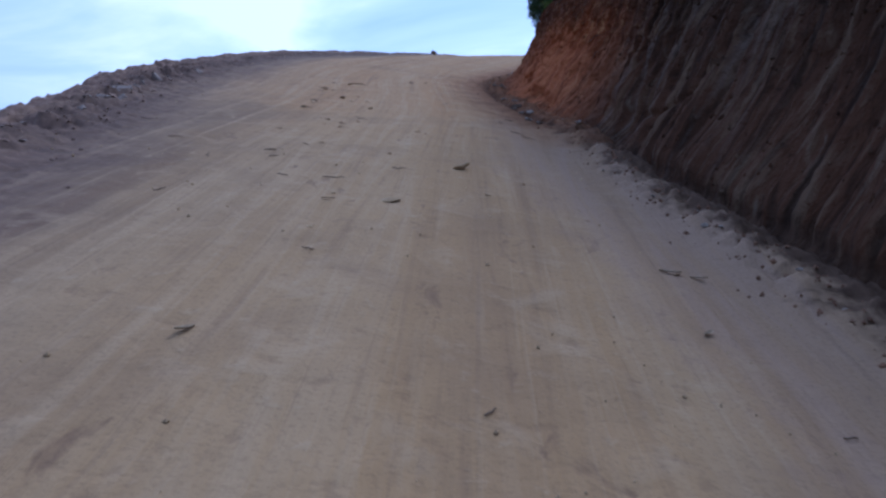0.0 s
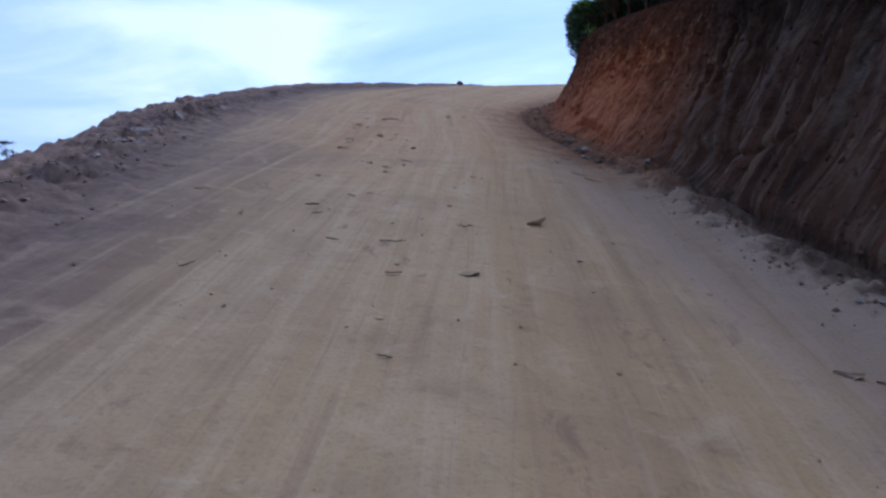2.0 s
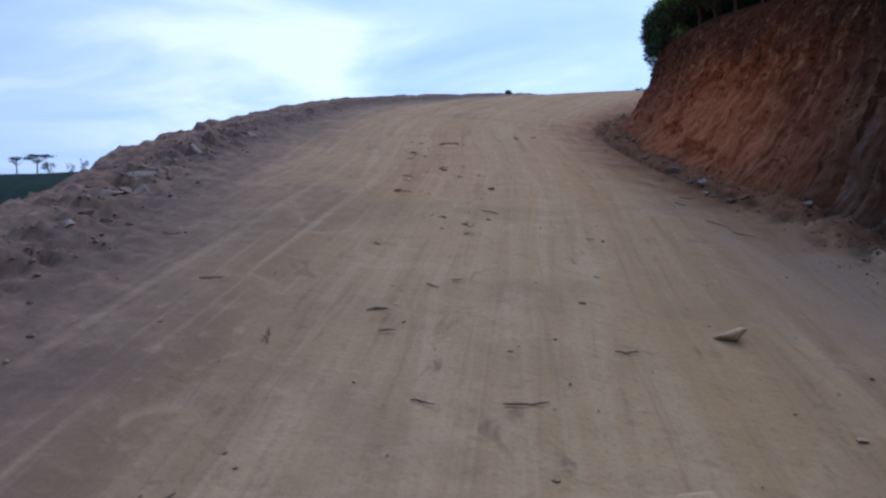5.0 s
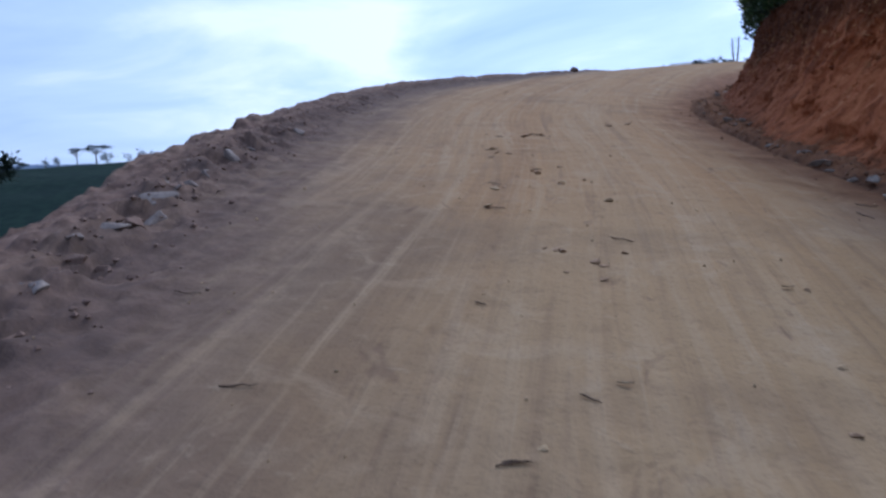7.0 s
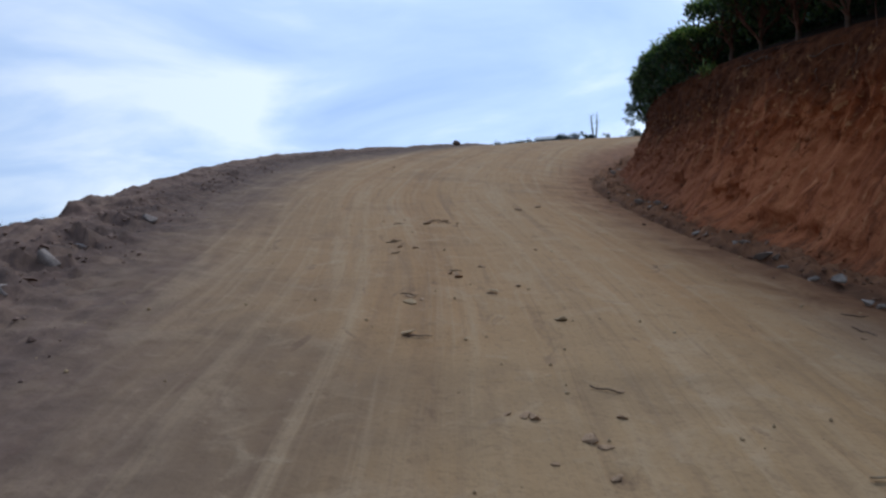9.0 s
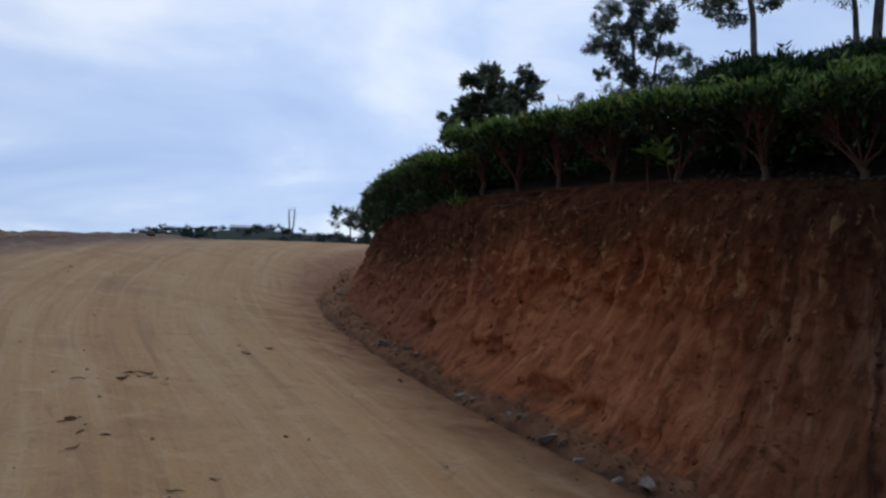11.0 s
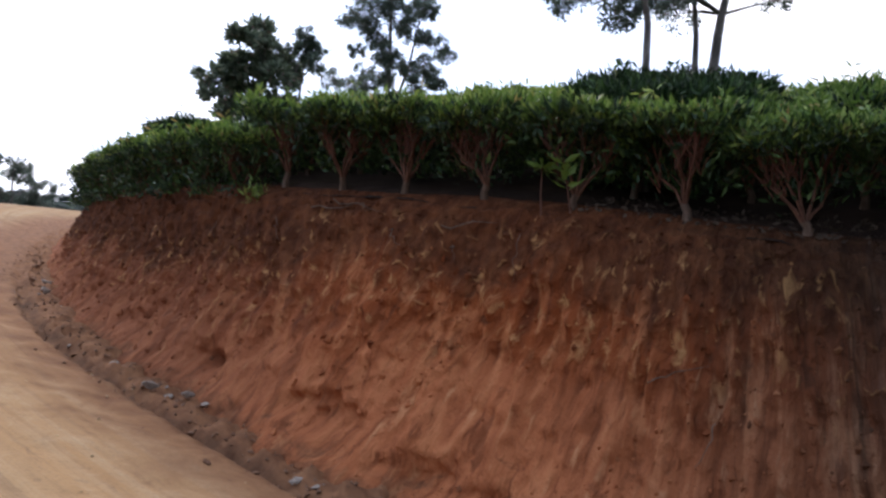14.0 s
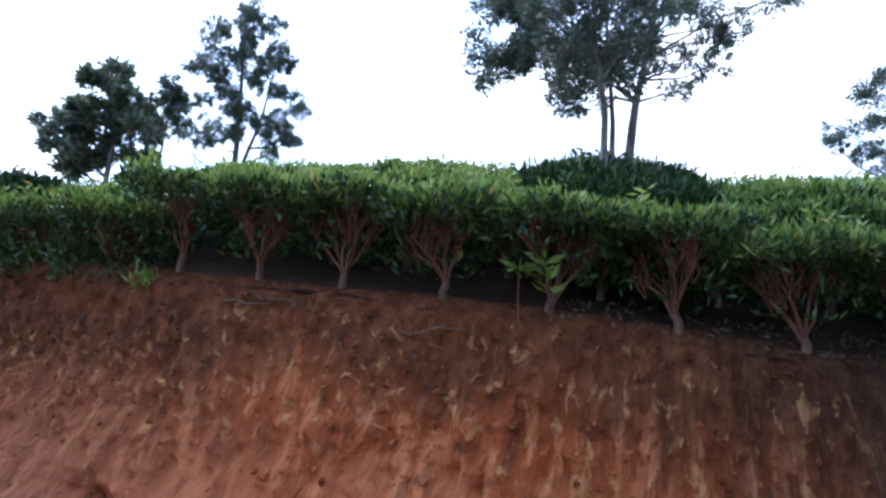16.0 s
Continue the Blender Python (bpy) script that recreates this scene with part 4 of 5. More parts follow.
# ---- trees ----
def tree(name, at, label, trunks, clumps, leaf, mat, seed, category="tree", group="", spread=0.9, bole=0.0, blade=0.34):
    """trunks: lists of (points, foot radius) relative to the foot; clumps: (x, y, z, size, count) relative to the foot.
    A limb runs from the nearest trunk to each clump."""
    rng = np.random.default_rng(seed)
    r = random.Random(seed)
    root = empty(name, pose(*at), label, category, group)
    spines = []
    for pts, foot in trunks:
        fine = []
        for a, b in zip(pts[:-1], pts[1:]):
            for k in range(4):
                fine.append(Vector(a).lerp(Vector(b), k / 4) + Vector((r.uniform(-1, 1), r.uniform(-1, 1), 0)) * foot * 0.12)
        fine.append(Vector(pts[-1]))
        radii = [foot * (1.25 if k == 0 else 1) * (1 - 0.85 * k / (len(fine) - 1)) for k in range(len(fine))]
        bole_part = part("trunk", quick_mesh("trunk", *tube(fine, radii, 10), M_BARK), root, "grey-brown trunk")
        spines.append((bole_part, list(zip(fine, radii))))
    cs, ws = [], []
    for x, y, z, size, count in clumps:
        c = Vector((x, y, z))
        best = None
        for bole_part, spine in spines:
            for p, rad in spine:
                if bole <= p.z < c.z - 0.12 * (c - p).length:
                    cost = (c - p).length + 0.6 * abs((c.z - p.z) - 0.8 * math.hypot(c.x - p.x, c.y - p.y))
                    if best is None or cost < best[0]:
                        best = (cost, p, rad, bole_part)
        if best and (c - best[1]).length > 0.25:
            p, rad = best[1], best[2]
            mid = p.lerp(c, 0.5) + Vector((r.uniform(-1, 1), r.uniform(-1, 1), r.uniform(-0.6, 0.4))) * 0.10 * (c - p).length
            lr = min(rad * 0.5, 0.008 + 0.013 * (c - p).length)
            limb = [tube((p, p.lerp(mid, 0.5), mid, mid.lerp(c, 0.6), c), (lr, lr * 0.8, lr * 0.6, lr * 0.42, lr * 0.2), 6)]
        else:
            limb = []
        n = int(count)
        # several tufts make up a clump
        k = max(3, int(count / 38))
        tuft = rng.normal(0, 1, (k, 3))
        tuft /= np.linalg.norm(tuft, axis=1, keepdims=True)
        tuft *= (rng.uniform(0.15, 1, (k, 1)) ** 0.5) * size * np.array([1, 1, 0.72])
        for q in tuft[:10]:
            e = c + Vector(q)
            limb.append(tube((c, c.lerp(e, 0.5) + Vector((0, 0, -0.06 * size)), e), (0.007, 0.005, 0.003), 4))
        part("limb", quick_mesh("limb", *join(limb), M_BARK), best[3] if best else root)
        which = rng.integers(0, k, n)
        local = rng.normal(0, 0.22 * size, (n, 3)) * spread
        pos = np.array([x, y, z]) + tuft[which] + local
        cs.append(pos)
        ws.append((pos - np.array([x, y, z - 0.3 * size])) / size)
    c, w = np.concatenate(cs), np.concatenate(ws)
    part("crown", quick_mesh("crown", *leaves(rng, c, w, leaf, leaf * blade, 0.15), mat, False), root, "airy crown of small leaves in loose clumps")
    return root


def scatter(seed, n, box, size, count):
    r = random.Random(seed)
    (x0, x1), (y0, y1), (z0, z1) = box
    return [(r.uniform(x0, x1), r.uniform(y0, y1), r.uniform(z0, z1), size * r.uniform(0.75, 1.25), count) for _ in range(n)]


def foot(x, y):
    return (x, y, float(hill_z(x, y)) - 0.05)


# each crown: (towards the bank's right-hand end, up, size) of its clumps; the rest by chance
def crown(seed, foot_z, spots, size, count, depth=0.6, skew=0.0):
    r = random.Random(seed)
    made = []
    for side, up in spots:
        for _ in range(2):
            a, d = side + r.uniform(-0.5, 0.5) * size, r.uniform(-depth, depth) + skew * max(0.0, -side - 0.35)
            made.append((a * 0.64 + d * 0.77, -a * 0.77 + d * 0.64, up - foot_z + r.uniform(-0.4, 0.4) * size, size * r.uniform(0.7, 1.15), count))
    return made


def trunk_line(*spots):
    """Points given as (side, up, depth)."""
    return [(a * 0.64 + d * 0.77, -a * 0.77 + d * 0.64, u) for a, u, d in spots]


def build_trees():
    f = foot(4.3, 21.3)
    tree("broadleaf_tree", f, "bushy broad-leaved tree standing in the tea", [(trunk_line((0, 0, 0), (0.0, 0.9, 0), (0.1, 2.2, 0)), 0.07), (trunk_line((0.2, 0, 0.1), (0.4, 1.2, 0.1), (0.8, 2.4, 0.1)), 0.05)],
         crown(1, f[2], ((0.05, 7.75), (-0.15, 7.5), (0.2, 7.45), (-0.35, 7.3), (0.05, 7.25), (0.38, 7.2), (-0.6, 7.15), (-0.2, 7.05), (0.2, 7.0), (0.48, 6.95), (-0.45, 6.85), (0.0, 6.7), (0.35, 6.6), (-0.25, 6.55), (-0.62, 6.95), (-0.5, 6.6), (-0.4, 6.4)), 0.175, 230, 0.5), 0.125, M_TREELEAF, 1, blade=0.42)
    f = foot(4.5, 21.1)
    tree("feathery_tree", f, "slim feathery-leaved tree beside the bushy one", [(trunk_line((0.2, 0, 0.2), (0.35, 1.2, 0.2), (0.45, 2.0, 0.1)), 0.04)],
         crown(11, f[2], ((0.42, 7.7), (0.58, 7.55), (0.4, 7.4), (0.62, 7.3)), 0.15, 240, 0.3), 0.085, M_TREELEAF_GREY, 11)
    f = foot(11.2, 25.7)
    tree("airy_tree", f, "tall slender tree with an open layered crown", [(trunk_line((0, 0, 0), (0.05, 3.0, 0), (0.0, 6.1, 0)), 0.11), (trunk_line((0.1, 1.6, 0), (0.6, 3.2, 0), (0.95, 5.3, 0)), 0.06)],
         crown(2, f[2], ((-0.1, 12.3), (-0.55, 11.9), (0.25, 12.0), (0.9, 11.9), (0.65, 11.5), (-0.9, 11.3), (0.2, 11.1), (-0.6, 10.7), (-0.25, 11.0), (-0.95, 10.8), (1.0, 10.9), (1.05, 10.4), (1.6, 10.2), (-0.6, 9.8),
                         (-0.1, 9.95), (1.2, 9.65), (0.7, 9.4), (1.4, 9.1), (-0.6, 9.0), (-1.2, 9.15), (0.0, 9.3), (0.9, 8.95), (0.35, 9.7), (0.15, 11.6), (-0.3, 10.3), (0.55, 10.7), (0.1, 12.7)), 0.32, 760, 0.8), 0.085, M_TREELEAF_GREY, 2, spread=0.6, blade=0.3)
    f = foot(3.73, 14.11)
    tree("shade_tree", f, "slim pale-trunked shade tree rising out of the tea", [(trunk_line((0.0, 0, 0), (-0.02, 1.6, 0), (-0.1, 2.1, 0), (-0.25, 3.9, 0)), 0.043)],
         crown(3, f[2], ((-0.4, 7.32), (-0.29, 6.97), (-0.51, 7.62), (-0.19, 7.52), (-0.04, 6.87), (0.14, 6.92), (0.28, 6.77), (0.25, 7.12), (0.03, 7.72), (-0.33, 8.02), (0.25, 7.82), (0.39, 7.32), (-0.08, 8.22), (-0.4, 6.67), (-0.46, 7.22), (-0.33, 6.52), (-0.44, 7.92), (0.17, 8.42)), 0.25, 380, 0.5, 1.0), 0.066, M_TREELEAF_GREY, 3, bole=1.75, spread=0.65, blade=0.28)
    f = foot(6.06, 14.6)
    tree("shade_tree", f, "large shade tree with two grey trunks in the tea",
         [(trunk_line((-0.08, 0, 0), (-0.1, 1.5, 0), (-0.3, 3.8, 0)), 0.055), (trunk_line((0.06, 0, 0), (0.15, 1.5, 0), (0.35, 2.6, 0), (0.6, 4.0, 0)), 0.075)],
         crown(4, f[2], ((-1.5, 8.05), (-1.3, 7.8), (-1.05, 7.95), (-1.0, 7.55), (-0.75, 7.65), (-1.55, 8.45), (-1.2, 8.4), (-0.38, 7.43), (-0.26, 7.68), (-0.45, 7.98), (-0.15, 7.38), (0.1, 8.08), (-0.22, 8.48), (0.4, 8.48), (0.75, 8.18), (0.95, 7.93), (1.1, 7.68), (1.0, 8.58), (1.75, 8.58), (0.0, 8.88), (0.5, 9.08), (-0.52, 8.78), (-0.68, 8.28), (2.1, 8.78), (1.4, 8.28), (-0.83, 8.68)), 0.27, 520, 0.7)
         + scatter(41, 13, ((-1.75, -1.1), (0.5, 1.15), (7.15 - f[2], 8.6 - f[2])), 0.26, 520) + scatter(42, 5, ((-1.7, -0.9), (0.3, 1.1), (6.75 - f[2], 7.35 - f[2])), 0.17, 200), 0.07, M_TREELEAF_GREY, 4, bole=1.6, spread=0.65, blade=0.28)
    f = foot(13.6, 11.4)
    tree("shade_tree", f, "airy tree farther up the tea slope", [(trunk_line((0, 0, 0), (0, 2.0, 0), (0.1, 4.2, 0)), 0.08)],
         crown(5, f[2], ((-0.9, 8.55), (-0.4, 8.75), (0.0, 9.05), (0.3, 8.55), (0.1, 9.55), (0.6, 9.25), (-0.3, 8.25), (0.2, 8.05), (0.7, 8.45), (0.3, 9.95), (1.1, 8.95)), 0.29, 560, 0.6), 0.08, M_TREELEAF_GREY, 5, spread=0.65, blade=0.3)


build_trees()

# unplucked tea growing high round the shade trees
for k, (x, y, tall) in enumerate(((3.45, 14.05, 1.04), (3.85, 14.35, 1.08), (3.8, 13.75, 1.0), (6.0, 14.3, 1.0), (6.3, 14.9, 1.05))):
    plant_tea(x, y, True, r, "unplucked tea round the trees", "tall dark unplucked tea bush at a tree's foot", tall, 0.0, WILD_TEA)
plant_tea(2.95, 20.9, True, r, "", "dark unplucked shrub by the bank's nose", 1.1, 0.0, WILD_TEA)




# ---- far things ----
def far_spot(az, dist, up=0.0):
    x, y = dist * math.sin(radians(az)), 8 + dist * math.cos(radians(az))
    return (x, y, float(far_z(np.array(x), np.array(y))) + up)


def far_tree(az, dist, height, width, seed, flat=False, name="far_tree", label="small dark tree on the far ridge"):
    rng = np.random.default_rng(seed)
    root = empty(name, pose(*far_spot(az, dist, -0.2)), label, "tree", "trees on the far ridge")
    lean = rng.uniform(-0.1, 0.1) * height
    part("trunk", quick_mesh("trunk", *tube(((0, 0, 0), (lean * 0.4, 0, height * 0.5), (lean, 0, height * 0.85)), (0.04 * height, 0.028 * height, 0.012 * height), 6), M_BARK), root)
    n, k = 340, 8
    mid = rng.normal(0, 1, (k, 3)) * [width * 0.32, width * 0.32, height * (0.06 if flat else 0.2)] + [lean, 0, height * (0.86 if flat else 0.58)]
    if flat:
        for m in mid:
            part("limb", quick_mesh("limb", *tube(((lean * 0.4, 0, height * 0.5), tuple((np.array([lean * 0.4, 0, height * 0.5]) + m) / 2 - [0, 0, 0.1]), tuple(m)), (0.02 * height, 0.014 * height, 0.006 * height), 5), M_BARK), root)
    pos = mid[rng.integers(0, k, n)] + rng.normal(0, 1, (n, 3)) * [width * 0.12, width * 0.12, height * (0.025 if flat else 0.11)]
    part("crown", quick_mesh("crown", *leaves(rng, pos, np.tile([0, 0, 0.6], (n, 1)), 0.09 * width + 0.1, 0.04 * width + 0.05), M_HAZED_RIDGELEAF, False), root)


def build_far():
    r = random.Random(3)
    for az, h, w, flat in ((-41.6, 2.2, 1.8, False), (-40.4, 4.2, 2.2, False), (-39.7, 2.0, 2.4, False), (-38.4, 2.6, 2.0, False), (-37.6, 3.2, 2.4, False), (-36.4, 5.2, 3.6, True), (-35.2, 6.4, 6.0, True), (-34.5, 4.4, 4.0, False), (-33.1, 2.8, 1.8, False), (-32.3, 4.0, 2.4, False), (-31.4, 3.4, 2.2, False), (-30.6, 3.0, 2.0, False), (-29.8, 2.6, 2.0, False), (-28.6, 3.4, 2.4, False), (-27.3, 2.4, 2.0, False)):
        far_tree(az, 250, h, w, r.randint(0, 9999), flat)
    az = 0.6
    while az < 21:
        far_tree(az, 176 + r.uniform(-4, 3), r.uniform(1.0, 2.4), r.uniform(1.6, 3.4), r.randint(0, 9999))
        az += r.uniform(0.4, 1.0)
    for _ in range(50):
        far_tree(r.uniform(0.5, 22), r.uniform(110, 160), r.uniform(1.0, 1.8), r.uniform(1.6, 2.8), r.randint(0, 9999), label="dark tree on the slope below the far ridge")
    # a bare forked tree among them
    root = empty("bare_tree", pose(*far_spot(11.2, 172, -0.2)), "tall bare forked tree on the far ridge", "tree")
    rng = np.random.default_rng(8)
    for dx, hgt in ((-0.5, 6.2), (0.7, 6.6)):
        part("trunk", quick_mesh("trunk", *tube(((0, 0, 0), (dx * 0.7, 0, 2.0), (dx, 0, 4.2), (dx * 1.15, 0, hgt)), (0.22, 0.17, 0.13, 0.06), 6), M_BARK), root)
        n = 60
        pos = np.stack([rng.normal(dx, 0.22, n), rng.normal(0, 0.2, n), rng.uniform(2.4, hgt, n)], 1)
        part("foliage", quick_mesh("foliage", *leaves(rng, pos, np.tile([0, 0, 0.5], (n, 1)), 0.3, 0.14), M_TREELEAF, False), root)
    # long shed with a pale sheet roof
    x, y, z = far_spot(8.4, 168, -0.9)
    shed = empty("shed", pose(x, y, z, 0, 0, -8.6), "low shed with a pale metal sheet roof on the ridge", "building")
    wall = [(-4.6, -1.2, -0.3), (4.6, -1.2, -0.3), (4.6, 1.2, -0.3), (-4.6, 1.2, -0.3), (-4.6, -1.2, 1.5), (4.6, -1.2, 1.5), (4.6, 1.2, 1.5), (-4.6, 1.2, 1.5)]
    part("wall", quick_mesh("shed_wall", wall, [(0, 1, 5, 4), (1, 2, 6, 5), (2, 3, 7, 6), (3, 0, 4, 7)], M_ROOF, False), shed)
    roof = [(-4.9, -1.6, 1.4), (4.9, -1.6, 1.4), (4.9, 0, 2.1), (-4.9, 0, 2.1), (4.9, 1.6, 1.4), (-4.9, 1.6, 1.4), (-4.9, -1.6, 1.34), (4.9, -1.6, 1.34), (4.9, 0, 2.04), (-4.9, 0, 2.04), (4.9, 1.6, 1.34), (-4.9, 1.6, 1.34)]
    part("roof", quick_mesh("shed_roof", roof, [(0, 1, 2, 3), (3, 2, 4, 5), (7, 6, 9, 8), (8, 9, 11, 10), (0, 6, 7, 1), (5, 4, 10, 11)], M_ROOF, False), shed, "pale grey sheet roof")
    # trees where the road goes over the crest
    for (x, y), h, w, spots in (((10.6, 52.3), 4.6, 2.6, 26), ((11.9, 53.0), 2.8, 2.2, 12), ((8.3, 55.0), 1.8, 2.2, 8)):
        z = float(far_z(np.array(x), np.array(y))) - 0.1
        rr = random.Random(int(x * 10))
        top = 9.5 - z if h > 4 else (8.2 - z if h > 2 else 7.0 - z)
        cl = [(rr.uniform(-0.5, 0.5) * w, rr.uniform(-0.4, 0.4) * w, rr.uniform(top - 0.7 * h, top), 0.36, 240) for _ in range(spots)]
        tree("roadside_tree", (x, y, z), "dark rounded tree beyond the crest of the road", [([(0, 0, 0), (0.1, 0, top * 0.5), (0, 0.1, top * 0.9)], 0.12)], cl, 0.15, M_TREELEAF_GREY, int(x * 10))
    # scrub on the far side of the crest
    rng = np.random.default_rng(12)
    n = 9000
    az, d = rng.uniform(-4, 26, n), 38 + 36 * rng.uniform(0, 1, n) ** 1.3
    x, y = d * np.sin(np.radians(az)), 8 + d * np.cos(np.radians(az))
    pos = np.stack([x, y, far_z(x, y) + rng.uniform(0.0, 1.0, n) * (0.5 + 0.5 * fbm(x, y, 0.3, 2, 2.0))], 1)
    ob = new("scrub", quick_mesh("scrub", *leaves(rng, pos, np.tile([0, 0, 0.7], (n, 1)), 0.5, 0.22), M_TREELEAF, False))
    tagged(ob, "dark green scrub and tea beyond the crest", "scrub", kind="stuff")
    # dark tall trees down in the valley beside the road
    for k, (az, d, top, w) in enumerate(((-46.5, 62, 6.4, 6.0), (-49.5, 60, 3.8, 6.0), (-53, 58, 5.2, 6.5))):
        x, y, z = far_spot(az, d, -0.3)
        rr = random.Random(70 + k)
        hgt = top - z
        cl = [(rr.uniform(-0.5, 0.5) * w, rr.uniform(-0.5, 0.5) * w, hgt * rr.uniform(0.35, 0.97), 1.15, 520) for _ in range(44)]
        tree("valley_tree", (x, y, z), "tall dark tree on the valley side below the road", [([(0, 0, 0), (0.3, 0, hgt * 0.5), (0.1, 0.2, hgt * 0.92)], 0.3)], cl, 0.42, M_DARKLEAF, 70 + k)
    # mountain in the distance; its blue is haze put into the colour
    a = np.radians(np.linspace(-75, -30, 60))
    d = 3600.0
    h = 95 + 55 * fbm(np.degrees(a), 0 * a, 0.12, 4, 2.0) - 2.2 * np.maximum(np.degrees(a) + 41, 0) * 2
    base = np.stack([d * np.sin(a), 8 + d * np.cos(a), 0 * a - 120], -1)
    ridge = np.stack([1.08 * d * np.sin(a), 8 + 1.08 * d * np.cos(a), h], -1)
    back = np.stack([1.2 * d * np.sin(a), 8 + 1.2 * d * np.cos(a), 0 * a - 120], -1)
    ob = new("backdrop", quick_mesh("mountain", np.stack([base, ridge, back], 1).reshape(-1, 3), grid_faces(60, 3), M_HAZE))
    tagged(ob, "mountain far across the valley, haze mixed into its blue colour", "mountain", kind="structure")


build_far()


# ---- clods, stones and litter ----
def chunk_mesh(name, seed, mat, flat=1.0):
    """A broken, angular lump about 1 across."""
    r = random.Random(seed)
    bm = bmesh.new()
    for _ in range(9):
        v = Vector((r.gauss(0, 1), r.gauss(0, 1), r.gauss(0, 1))).normalized() * r.uniform(0.42, 0.56)
        bm.verts.new((v.x * r.uniform(0.95, 1.1), v.y * 0.85, v.z * flat))
    out = bmesh.ops.convex_hull(bm, input=bm.verts)
    bmesh.ops.delete(bm, geom=[g for g in out["geom_interior"] if isinstance(g, bmesh.types.BMVert)], context="VERTS")
    bmesh.ops.bevel(bm, geom=bm.edges[:], offset=0.03, segments=1, affect="EDGES", profile=0.6)
    bmesh.ops.triangulate(bm, faces=bm.faces)
    me = bpy.data.meshes.new(name)
    bm.to_mesh(me)
    bm.free()
    me.materials.append(mat)
    return me


BERM_CHUNKS = [chunk_mesh("clay_chunk", 200 + k, M_BERM, 0.6) for k in range(7)]
RED_CHUNKS = [chunk_mesh("red_chunk", 230 + k, M_CLOD, 0.65) for k in range(6)]
GREY_CHUNKS = [chunk_mesh("grey_chunk", 260 + k, M_GREYROCK, 0.55) for k in range(5)]
PALE_CHUNKS = [chunk_mesh("pale_clay_chunk", 523 + k, M_PALECLAY, 0.6) for k in range(5)]
ROAD_CHUNKS = [chunk_mesh("road_chunk", 340 + k, M_ROADCLOD, 0.6) for k in range(5)]
BUFF_CHUNKS = [chunk_mesh("buff_chunk", 290 + k, M_SLAB, 0.6) for k in range(5)]


def lay(pool, x, y, size, r, name, label, category, group="", squash=1.0, sink=0.22, tilt=14):
    z = float(road_surface(np.array(x), np.array(y)))
    m = pose(x, y, z + size * 0.3 * squash * (1 - sink), r.uniform(-tilt, tilt), r.uniform(-tilt, tilt), r.uniform(0, 360)) @ Matrix.Diagonal((size * r.uniform(0.8, 1.3), size, size * squash * r.uniform(0.7, 1.1), 1))
    ob = new(name, r.choice(pool))
    ob.matrix_basis = m
    return tagged(ob, label, category, group)


